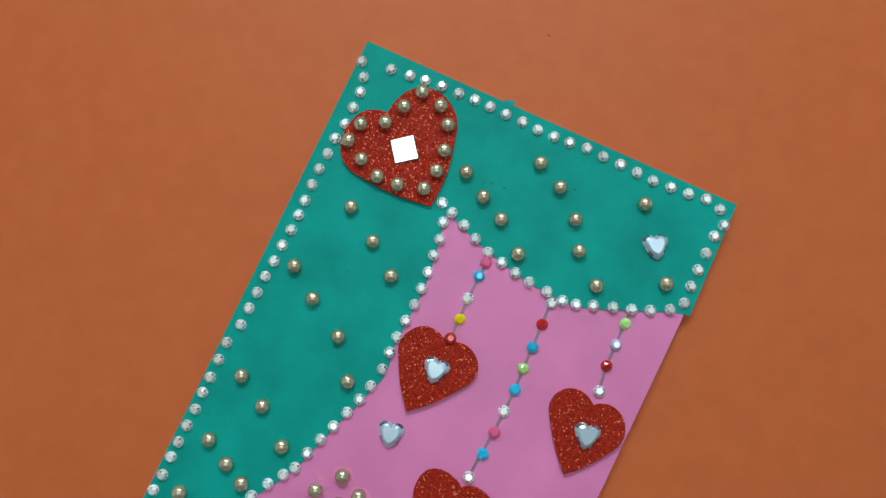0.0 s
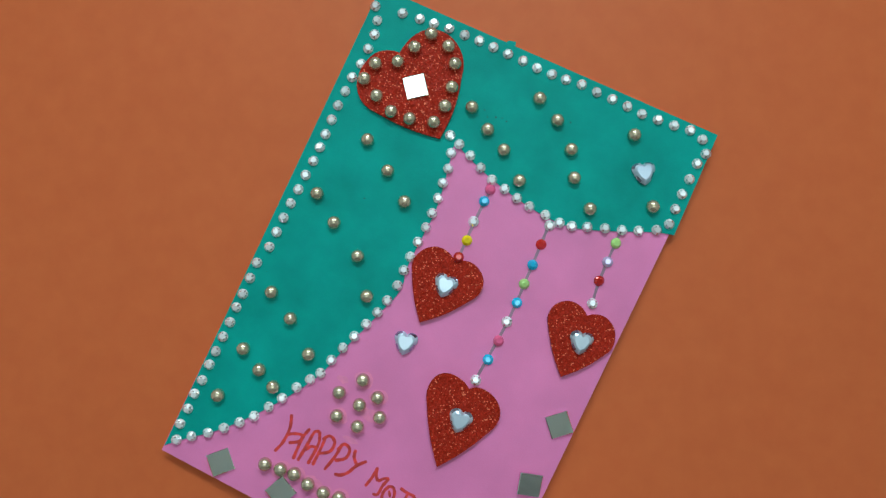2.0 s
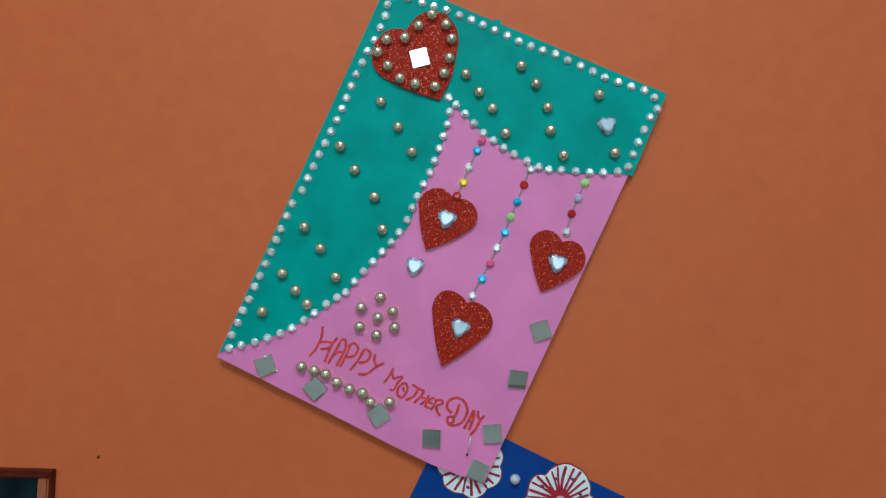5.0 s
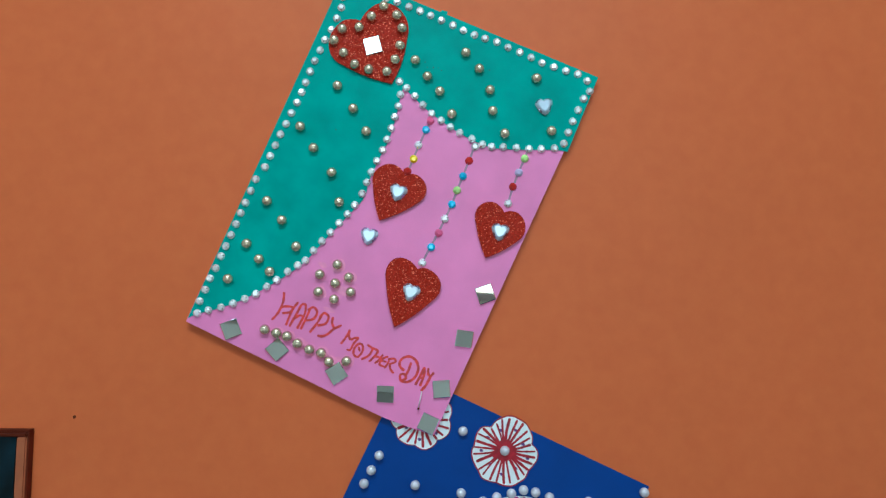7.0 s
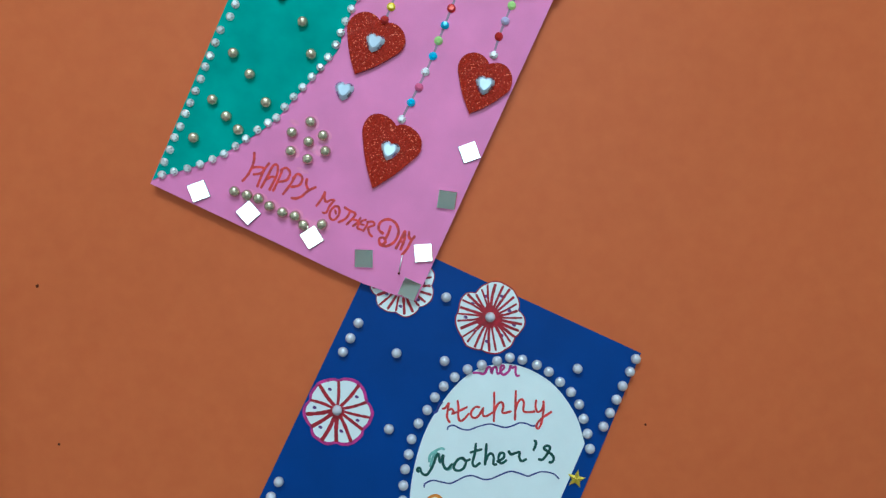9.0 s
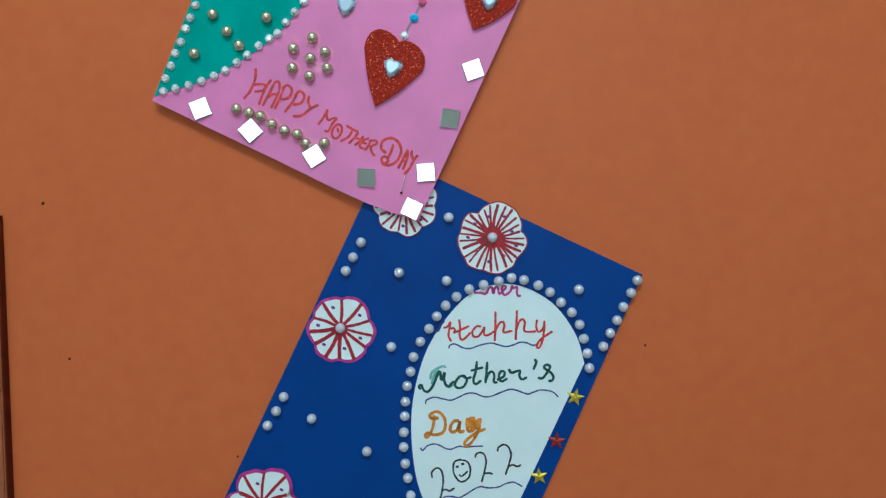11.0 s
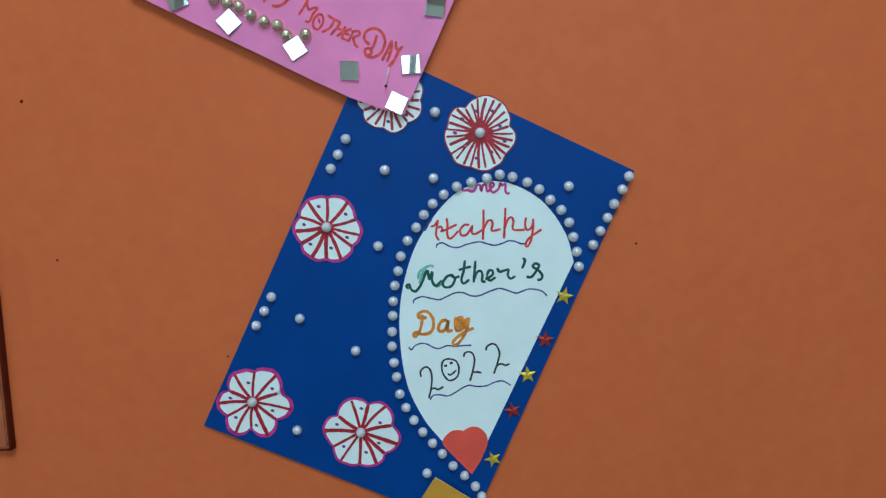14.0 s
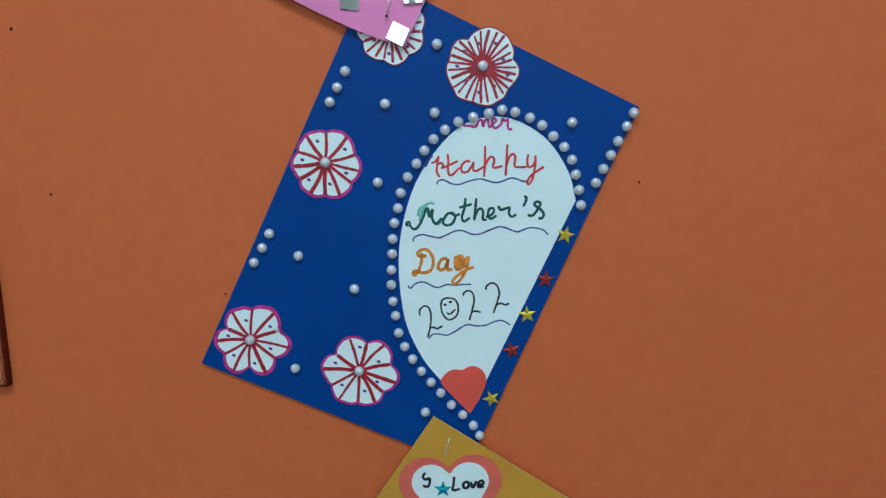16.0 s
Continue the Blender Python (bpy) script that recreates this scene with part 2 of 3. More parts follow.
def writing(strokes, width, z, mat, parent, label):
    bm = bmesh.new()
    for i, s in enumerate(strokes):
        pen(bm, s, width, z + 0.000012 * i)
    ob = part("writing", bm, mat, parent, label)
    return ob


def heart_outline(w, h, lean=0.0, n=44, lobe=0.275, irregular=0.0, bulge=0.03, skew=0.0, shear=0.0):
    """A heart with its tip at the origin, turned by lean degrees: two round lobes and nearly straight sides."""
    r = lobe * w
    c, yc = w / 2 - r, h - r
    start = math.atan2(-yc, -c) + math.acos(r / math.hypot(c, yc))
    stop = math.acos(-c / r)
    tx, ty = c + r * math.cos(start), yc + r * math.sin(start)
    k = n // 2
    side = [(tx * i / 6 + bulge * w * math.sin(math.pi * i / 6) * 0.7, ty * i / 6 - bulge * w * math.sin(math.pi * i / 6) * 0.7) for i in range(6)]
    arc = [(c + r * math.cos(start + (stop - start) * i / (k - 6)), yc + r * math.sin(start + (stop - start) * i / (k - 6))) for i in range(k - 6 + 1)]
    half = side + arc
    out = []
    for x, y in half + [(-x, y) for x, y in half[-2:0:-1]]:
        f = 1 + irregular * noise.noise((x * 60 + w * 90, y * 60, h * 77))
        x, y, a = (x + shear * y) * f, y * f * (1 + skew * x / w), radians(lean)
        out.append((x * math.cos(a) - y * math.sin(a), x * math.sin(a) + y * math.cos(a)))
    return out


def mm(points):
    return [(x / 1000, y / 1000) for x, y in points]


# ---- shared small meshes ----
def pearl_mesh(name, mat, r=0.0039):
    bm = bmesh.new()
    bmesh.ops.create_uvsphere(bm, u_segments=18, v_segments=12, radius=r)
    for v in bm.verts:
        v.co.z = max(v.co.z, -0.35 * r) * 0.92 + 0.32 * r
    return finish(name, bm, mat, True)


def stone_mesh(name, mat, r=0.0030, h=0.0025, second=None):
    """A round faceted stone: girdle, crown facets in two tiers, some darker to imitate dim reflections, and a flat
    table.
    """
    bm = bmesh.new()
    n = 10

    def ring(k, z, half):
        return [bm.verts.new((r * k * math.cos(2 * math.pi * (i + half) / n), r * k * math.sin(2 * math.pi * (i + half) / n), z)) for i in range(n)]
    low, gird, mid, top = ring(1, 0, 0), ring(1, h * 0.3, 0), ring(0.76, h * 0.66, 0.5), ring(0.50, h, 0)
    for i in range(n):
        j = (i + 1) % n
        bm.faces.new((low[i], low[j], gird[j], gird[i]))
        bm.faces.new((gird[i], gird[j], mid[i]))
        outer = bm.faces.new((gird[j], mid[j], mid[i]))
        inner = bm.faces.new((mid[i], mid[j], top[j]))
        bm.faces.new((mid[i], top[j], top[i]))
        if second:
            outer.material_index, inner.material_index = int(i % 3 == 0), int(i % 2 == 0)
    bm.faces.new(top)
    return finish(name, bm, mat, False, second)


def heart_gem_mesh(name, mat, w=0.0134, h=0.0132):
    bm = bmesh.new()
    rings = []
    for k, z in ((1.0, 0.0), (1.0, 0.0009), (0.80, 0.0024), (0.60, 0.0032)):
        rings.append([bm.verts.new((x * k, (y - h * 0.56) * k, z)) for x, y in heart_outline(w, h, 0, 26, 0.285, bulge=0.08)])
    n = len(rings[0])
    for tier, (a, b) in enumerate(zip(rings, rings[1:])):
        for i in range(n):
            j = (i + 1) % n
            f = bm.faces.new((a[i], a[j], b[j], b[i]))
            # rim and alternate crown facets get the darker reflection colour
            f.material_index = 1 if tier == 0 or (tier == 1 and (i // 3) % 2) else 0
    bm.faces.new(rings[-1])
    return finish(name, bm, mat, False, M_GEMDARK)


def star_mesh(name, mat, r=0.0068, h=0.0012):
    bm = bmesh.new()
    rim = [((r if i % 2 == 0 else r * 0.42) * math.sin(math.pi * i / 5), (r if i % 2 == 0 else r * 0.42) * math.cos(math.pi * i / 5)) for i in range(10)]
    low = [bm.verts.new((x, y, 0)) for x, y in rim]
    top = [bm.verts.new((x, y, 0.0003)) for x, y in rim]
    c = bm.verts.new((0, 0, h))
    for i in range(10):
        j = (i + 1) % 10
        bm.faces.new((low[i], low[j], top[j], top[i]))
        bm.faces.new((top[i], top[j], c))
    return finish(name, bm, mat)


def mirror_mesh(name, mat, s=0.0127, t=0.0011):
    bm = bmesh.new()
    box(bm, -s / 2, s / 2, -s / 2, s / 2, 0, t)
    bmesh.ops.bevel(bm, geom=[e for e in bm.edges if all(v.co.z > t / 2 for v in e.verts)], offset=0.0004, segments=1, affect="EDGES")
    return finish(name, bm, mat)


PEARL_GOLD, PEARL_WHITE = pearl_mesh("pearl", M_GOLD), pearl_mesh("pearl", M_PEARL, 0.0036)
STONE, HEART_GEM, MIRROR = stone_mesh("rhinestone", M_STONE, second=M_FACETDARK), heart_gem_mesh("heart_gem", M_HEARTGEM), mirror_mesh("mirror_tile", M_MIRROR)
BEAD = {k: stone_mesh("rhinestone", m, 0.0031, 0.0022, M_FACETDARK if m is M_STONE else None) for k, m in BEADS.items()}
rng = random.Random(7)


def pearl(me, parent, x, y, z, tip=4):
    return piece("pearl", me, parent, pose(x / 1000, y / 1000, z, rng.uniform(-tip, tip), rng.uniform(-tip, tip), rng.uniform(0, 360)))


def stone(me, parent, x, y, z, tip=11):
    return piece("rhinestone", me, parent, pose(x / 1000, y / 1000, z, rng.uniform(-tip, tip), rng.uniform(-tip, tip), rng.uniform(0, 45)))


def bead_row(me, parent, points, n, z, put=stone, shake=0.45):
    for q in smooth_line(points, n):
        put(me, parent, q.x + rng.gauss(0, shake), q.y + rng.gauss(0, shake), z)


def structure(name, bm, mat, label):
    ob = new(name, finish(name, bm, mat))
    return tagged(ob, label, kind="structure")


# ---- the room ----
structure("wall_north", box(bmesh.new(), ROOM_X0 - 0.15, ROOM_X1 + 0.15, WALL_Y, WALL_Y + 0.15, 0, ROOM_Z1), M_WALL, "smooth orange painted wall with small dark specks")
structure("floor", box(bmesh.new(), ROOM_X0 - 0.15, ROOM_X1 + 0.15, ROOM_Y0 - 0.15, WALL_Y + 0.15, -0.1, -0.002), M_FLOOR, "plain grey floor of the room")
structure("ceiling", box(bmesh.new(), ROOM_X0 - 0.15, ROOM_X1 + 0.15, ROOM_Y0 - 0.15, WALL_Y + 0.15, ROOM_Z1 + 0.002, ROOM_Z1 + 0.12), M_CEIL, "plain white ceiling")
structure("wall_west", box(bmesh.new(), ROOM_X0 - 0.15, ROOM_X0, ROOM_Y0, WALL_Y - 0.002, 0, ROOM_Z1), M_PLAIN, "pale green painted side wall")
structure("wall_east", box(bmesh.new(), ROOM_X1, ROOM_X1 + 0.15, ROOM_Y0, WALL_Y - 0.002, 0, ROOM_Z1), M_PLAIN, "pale green painted side wall")
bm = bmesh.new()
for x0, x1, z0, z1 in ((ROOM_X0 - 0.15, WIN_X0, 0, ROOM_Z1), (WIN_X1, ROOM_X1 + 0.15, 0, ROOM_Z1), (WIN_X0, WIN_X1, 0, WIN_Z0), (WIN_X0, WIN_X1, WIN_Z1, ROOM_Z1)):
    box(bm, x0, x1, ROOM_Y0 - 0.15, ROOM_Y0 - 0.002, z0, z1)
structure("wall_south", bm, M_PLAIN, "pale green painted wall with a wide window")

window = tagged(new("window_1"), "wide window with a grey metal frame", kind="structure")
window.matrix_world = pose((WIN_X0 + WIN_X1) / 2, ROOM_Y0 - 0.02, (WIN_Z0 + WIN_Z1) / 2)
hw, hz = (WIN_X1 - WIN_X0) / 2, (WIN_Z1 - WIN_Z0) / 2
bm = bmesh.new()
for x0, x1, z0, z1 in ((-hw, -hw + 0.05, -hz, hz), (hw - 0.05, hw, -hz, hz), (-hw + 0.05, hw - 0.05, -hz, -hz + 0.05), (-hw + 0.05, hw - 0.05, hz - 0.05, hz)):
    box(bm, x0, x1, 0.0, 0.04, z0, z1)
part("window_frame", bm, M_STEEL, window)
for k in (-1, 1):
    part("mullion", box(bmesh.new(), k * hw / 3 - 0.02, k * hw / 3 + 0.02, 0.0, 0.035, -hz + 0.05, hz - 0.05, 0.004), M_STEEL, window)

# body of the added overhead lamp; its form is assumed
lamp = tagged(new("added_overhead_lamp"), "unseen wide overhead lamp, added for soft light from above", "lamp")
lamp.matrix_world = pose(TUBE_X, TUBE_Y, TUBE_Z)
part("housing", box(bmesh.new(), -0.62, 0.62, -0.30, 0.30, 0.02, ROOM_Z1 - TUBE_Z, 0.004), M_CEIL, lamp)
for y in (-0.21, -0.07, 0.07, 0.21):
    bm = bmesh.new()
    bmesh.ops.create_cone(bm, cap_ends=True, segments=14, radius1=0.014, radius2=0.014, depth=1.18, matrix=pose(0, y, 0.0, 0, 90, 0))
    part("tube", bm, M_LAMP, lamp, smooth=True)

# specks and old nail holes on the orange wall
for x, z, r in ((0.203, 1.241, 0.0009), (-0.213, 1.207, 0.0010), (-0.233, 1.319, 0.0012), (0.044, 1.681, 0.0005), (-0.088, 1.141, 0.0008)):
    bm = bmesh.new()
    bmesh.ops.create_icosphere(bm, subdivisions=2, radius=r)
    for v in bm.verts:
        v.co *= 1 + 0.35 * noise.noise(v.co * 1500 + Vector((x * 50, z * 50, 0)))
        v.co.y *= 0.3
    ob = tagged(new("wall_speck", finish("wall_speck", bm, M_SPECK, True)), "small dark speck on the orange wall", "speck", "specks on the wall")
    ob.matrix_world = pose(x, WALL_Y, z)


# ---- the framed picture ----
def framed_picture(w, h):
    root = tagged(new("picture_frame"), "dark blue picture in a thin orange-brown wooden frame", "picture frame")
    part("backing", box(bmesh.new(), -w + 0.002, -0.002, -h + 0.002, -0.002, 0, 0.004), M_DARKWOOD, root)
    bar, rail = 0.0075, 0.0035
    for x0, x1, y0, y1, mat in ((-w, 0, -rail, 0, M_DARKWOOD), (-w, 0, -h, -h + rail, M_WOOD), (-bar, 0, -h + rail, -rail, M_WOOD), (-w, -w + bar, -h + rail, -rail, M_WOOD)):
        part("moulding", box(bmesh.new(), x0, x1, y0, y1, 0.0002, 0.0070, 0.0010), mat, root)
    e = 0.0016
    for x0, x1, y0, y1 in ((-w - e, e, 0, e), (-w - e, e, -h - e, -h), (0, e, -h, 0), (-w - e, -w, -h, 0)):
        part("edge_strip", box(bmesh.new(), x0, x1, y0, y1, 0.0, 0.0060, 0.0004), M_DARKWOOD, root, "dark red outer edge")
    wavy = [(-w + bar, -h + rail)]
    wavy += [(-bar - 0.0012 + 0.0014 * noise.noise((k * 0.7, 3, 0)), -h + rail + (h - 2 * rail) * k / 24) for k in range(25)]
    wavy += [(-w + bar, -rail)]
    part("print", slab(wavy, 0.004, 0.0052), M_PICTURE, root, "dark glossy blue and black print")
    return root


frame_turn = 2.35
framed_picture(0.33, 0.247).matrix_world = pose(-0.2634, WALL_Y, 1.3073, 90, 0, 0) @ pose(0, 0, 0, 0, 0, frame_turn)


# ---- the pink and green card ----
def card_root(name, label, x, y, z, turn, tip, category="greeting card"):
    root = tagged(new(name), label, category, "greeting cards on the wall")
    root.matrix_world = pose(x, y, z, 90, 0, 0) @ pose(0, 0, 0, 0, 0, turn) @ pose(0, 0, 0, tip, 0, 0)
    return root


def leaves(root, outline, mat, depth):
    part("front_leaf", slab(outline, -0.0007, 0), mat, root)
    part("back_leaf", slab([(x * 0.994, y * 0.994) for x, y in outline], -depth, -depth + 0.0008), mat, root)
    bm = slab([(x * 0.90, y * 0.90) for x, y in outline], -depth + 0.0008, -0.0007)
    part("inner_leaf", bm, M_WHITE, root)


pink = card_root("pink_card", "pink handmade card with green paper curtain, hearts and beads, pinned up", -0.003, -0.0010, 1.496, -20.0, -0.35)
P_TL, P_TR, P_BR, P_BL = (-0.1045, 0.1450), (0.1055, 0.1455), (0.0962, -0.1505), (-0.1066, -0.1465)
leaves(pink, [P_TL, P_BL, (-0.055, -0.1488), (-0.007, -0.1508), (0.030, -0.1528), (0.058, -0.1535), (0.080, -0.1525), P_BR, P_TR], M_PINK, 0.0030)

SWAG_RIGHT = [(-31.5, 84.5), (-26.3, 80.9), (-9.9, 74.1), (7.9, 68.9), (25.1, 65.5), (38, 64.2), (52, 64.7), (66, 69.2), (79.3, 74.6), (96.8, 82.0)]
SWAG_LEFT = [(-28.3, 74.8), (-25, 56.9), (-22.9, 39.6), (-23.7, 21.2), (-24.2, 2.8), (-22.2, -8.5), (-27.8, -26.1), (-36.6, -50), (-45, -73.5), (-61.8, -99.1), (-80.5, -120.8), (-101.5, -138.2)]
right_edge = [(q.x / 1000, q.y / 1000 - 0.0012) for q in smooth_line(SWAG_RIGHT + [(106.2, 84.5)], 40)]
left_edge = [(q.x / 1000 + 0.0008, q.y / 1000) for q in smooth_line([(-29.5, 82)] + SWAG_LEFT + [(-106.9, -143.5)], 60)]
part("curtain", slab([(P_TR[0] + 0.0002, P_TR[1] + 0.0002), (P_TL[0] - 0.0006, P_TL[1] + 0.0003)] + left_edge[::-1] + right_edge, 0.0002, 0.0006), M_GREEN, pink, "green paper curtain with scalloped edge")
part("paper_tab", slab(mm([(-27, 143), (-19.5, 143.5), (-20.3, 147.9), (-24.5, 147.0)]), -0.0006, 0.0008), M_GREEN, pink, "torn green paper tab")

# glitter hearts
def glitter_heart(x, y, w, h, lean, label, lobe=0.275, skew=0.0, shear=0.0):
    return part("heart", slab(heart_outline(w, h, lean, 44, lobe, 0.03, 0.03, skew, shear), 0.0006, 0.0024), M_GLITTER, pink, label, Matrix.Translation((x / 1000, y / 1000, 0)))


big = glitter_heart(-37.0, 78.6, 0.0640, 0.0600, 45, "red glitter foam heart edged with gold pearls", 0.29, 0.10, -0.075)
for x, y, w, h, skew, shear in ((-4.0, -20.9, 0.0418, 0.0430, 0.05, 0.03), (38.0, -89.6, 0.0435, 0.0502, -0.02, -0.03), (80.1, -15.5, 0.0400, 0.0405, 0.06, -0.08)):
    glitter_heart(x, y, w, h, 0 if h > 0.045 else -4, "red glitter foam heart with a gem", 0.287, skew, shear)
for x, y, z, turn in ((0.5, 4.4, 0.0024, 5), (39.0, -60.5, 0.0024, 5), (82.3, 7.0, 0.0024, 12), (76.2, 108.7, 0.0006, 30), (-6.7, -34.3, 0.0001, 12)):
    piece("heart_gem", HEART_GEM, pink, pose(x / 1000, y / 1000, z, rng.uniform(-3, 3), rng.uniform(-3, 3), turn), "pale blue faceted heart gem")
for x, y in ((-66.3, 131.3), (-54.5, 128.7), (-46.8, 121), (-43, 108), (-42, 96.6), (-44, 85.5), (-57.3, 81.8), (-68.6, 81.2), (-80, 86), (-90.3, 92), (-88.2, 102.5), (-77, 108.6), (-71.6, 120.4)):
    pearl(PEARL_GOLD, pink, x, y, 0.0023)

# hanging strings of coloured stones, each on a silver line
for beads, line in (
        ((("pink", 1.1, 64.2), ("blue", 0.7, 56.6), ("white", 0.1, 43.7), ("yellow", 1.0, 32.3), ("red", 0.7, 21.5)), ((1.5, 66), (0.6, 45), (0.8, 21))),
        ((("white", 40.1, 59.3), ("red", 40.1, 47.6), ("blue", 40.5, 35), ("green", 40.5, 23.3), ("blue", 41.2, 11.9), ("white", 40.5, -0.2), ("pink", 40.5, -11.9), ("blue", 39.6, -23.9), ("white", 38.0, -37.2)),
         ((39.6, 63), (40.5, 30), (40.8, 0), (37.6, -40))),
        ((("green", 78.2, 65.7), ("lilac", 78.2, 54), ("red", 78.2, 42.3), ("white", 79.9, 29.1)), ((78, 71), (78.3, 45), (80, 27)))):
    bm = bmesh.new()
    pen(bm, mm(line), 0.0016, 0.00012)
    part("silver_line", bm, M_SILVER, pink, "thin silver line")
    for colour, x, y in beads:
        z = 0.0023 if (colour, x) == ("red", 0.7) else 0.0001
        stone(BEAD[colour], pink, x, y, z)

# gold pearls
for x, y in ((-27.8, 102.7), (-14.3, 94.8), (-1.1, 87.9), (14.1, 75.4), (5.2, 123.2), (19.6, 115.7), (33.5, 103.7), (41.8, 89.7), (62.7, 126), (57, 77.2), (88.6, 92.9),
             (-74.4, 61.2), (-56.4, 49.7), (-40.3, 37.5), (-87.6, 21.3), (-71.8, 10.1), (-51.5, -1.7), (-37.4, -20), (-87.5, -40.4), (-71.4, -49.4), (-88.4, -75.8),
             (-75.2, -82.7), (-53.6, -63.2), (-64, -88), (-90.4, -105.3)):
    pearl(PEARL_GOLD, pink, x, y, 0.0005)
for x, y in ((-19.5, -63.5), (-28.9, -75.4), (-7.9, -68.9), (-15.6, -77), (-24.5, -87.7), (-2.3, -78.5), (-11.5, -88.3),
             (-49.9, -128.9), (-40.8, -127.7), (-32.6, -126.8), (-23.4, -128.8), (-13.5, -129.4), (-4.4, -128.2), (3.3, -131.8), (15.2, -126.4)):
    pearl(PEARL_GOLD, pink, x, y, 0.0001)

# clear stones round the curtain
STONES_LEFT = ((-103, 133.8), (-98.5, 126.6), (-96.6, 118.5), (-96.4, 109.4), (-96.4, 99.7), (-97.9, 90.5), (-98, 81.5), (-98.4, 72.3), (-98.2, 63.3), (-97.9, 54.2), (-97.6, 46), (-97.7, 37.3), (-98.3, 28.2), (-98.6, 19), (-99.2, 10), (-99.4, 0.8), (-99.6, -8.2), (-99.7, -17.6), (-102.3, -28.7), (-102.2, -38.2), (-102.1, -48), (-102.2, -56.4), (-101.9, -65.5), (-102, -74.6), (-102.2, -83.7), (-102.4, -91.9), (-102.3, -101.6), (-103.1, -110.2), (-102.8, -119.3), (-103.2, -128.7))
STONES_TOP = ((-87, 136.4), (-76.5, 137.5), (-68, 138.4), (-58.7, 139.3), (-49, 139.4), (-39.9, 139.8), (-31, 139.7), (-21.8, 139.5), (-12.3, 139.4), (-3.3, 138.9), (5.9, 139), (14.5, 139.5), (23.8, 140.6), (33.4, 140.1), (43.1, 140), (52.6, 139.7), (61.9, 139.1), (71.5, 139.7), (81.1, 140.5), (90.4, 141.7))
STONES_RIGHT = ((98.9, 139.7), (103.9, 133), (101.6, 125.8), (101.2, 116), (100.8, 106.4), (100.8, 97.1), (101, 87.9))
STONES_SWAG = ((-32.5, 83), (-25.6, 80.5), (-17.3, 77.2), (-9, 73.2), (-0.3, 69.6), (8.4, 67.7), (16.9, 65.8), (25.2, 64.5), (35.5, 63.8), (44.6, 63), (51.6, 64.1), (59.8, 67.3), (69.2, 70.7), (78.3, 73.7), (86.9, 77.3), (95.9, 81.9))
STONES_CURTAIN = ((-27.8, 74), (-25.6, 65.1), (-25, 56.4), (-23.9, 47.4), (-23.4, 38.2), (-23.2, 29.4), (-23.9, 20), (-24.3, 10.6), (-24.4, 2), (-24.2, -7.2), (-25.9, -17.3), (-28.1, -25.8), (-31.1, -34.3), (-34.3, -43.4), (-37.5, -52), (-40.5, -60.9), (-43, -70), (-46.9, -75.6), (-51.9, -82.9), (-56.8, -91.8), (-61.6, -99.3), (-66.9, -107.4), (-72.9, -114), (-79.6, -120.6), (-86.6, -126.7), (-94.3, -132.3), (-101.2, -137.6))
for run in (STONES_LEFT, STONES_TOP, STONES_RIGHT, STONES_SWAG, STONES_CURTAIN):
    for x, y in run:
        stone(STONE, pink, x, y, 0.0005)

# mirror tiles
for x, y, turn, a, b in ((-73.1, -138.3, 44, -2.5, 5), (-35.4, -138.8, 64, -3, 4), (12, -137.6, 55, -1, 2), (51.2, -137.2, 21, 7, 0), (88.0, -117.5, 27, -2, 0), (88.8, -144.6, -2, -1, -1),
                         (90.6, -40.2, 42, 1, 0), (89.0, -77, 15, 5, 6)):
    lift = 0.0003 + 0.0064 * math.sin(radians(max(abs(a), abs(b))))
    piece("mirror_tile", MIRROR, pink, pose(x / 1000, y / 1000, lift, a, b, 0) @ pose(0, 0, 0, 0, 0, turn), "small square mirror tile")
piece("mirror_tile", MIRROR, pink, pose(-0.0619, 0.0999, 0.0032, 6.5, 1, 0) @ pose(0, 0, 0, 0, 0, 37), "small square mirror tile")

# uneven capitals drawn with a red felt pen
def headline(strokes, dx, dy, width, label):
    rows = []
    for run in strokes:
        line = []
        for x, y in run:
            x, y = (x + dx) / 3 - 2.5, (y + dy) / 3
            line.append(((-62.395 + 0.36458 * x + 0.15338 * y) / 1000, (-101.204 + 0.15286 * x - 0.36585 * y) / 1000))
        rows.append(line)
    return writing(rows, width, 0.0001, INK["orange_red"], pink, label)


headline((((117, 18), (112, 75), (85, 135), (50, 176)), ((88, 128), (105, 104), (140, 99), (167, 106), (152, 131), (108, 138)), ((198, 75), (165, 120), (130, 206)),
          ((241, 86), (217, 90), (190, 140), (150, 212)), ((241, 86), (236, 140), (194, 224)), ((180, 166), (206, 150), (232, 155)),
          ((266, 112), (244, 165), (214, 228)), ((252, 120), (284, 103), (306, 130), (286, 168), (240, 178)),
          ((336, 142), (308, 190), (265, 246)), ((318, 162), (346, 135), (371, 157), (354, 194), (308, 205)),
          ((397, 157), (391, 188), (402, 218)), ((446, 203), (402, 224), (366, 254), (334, 265), (308, 261))), 0, 0, 0.0018, "red handwritten word HAPPY")
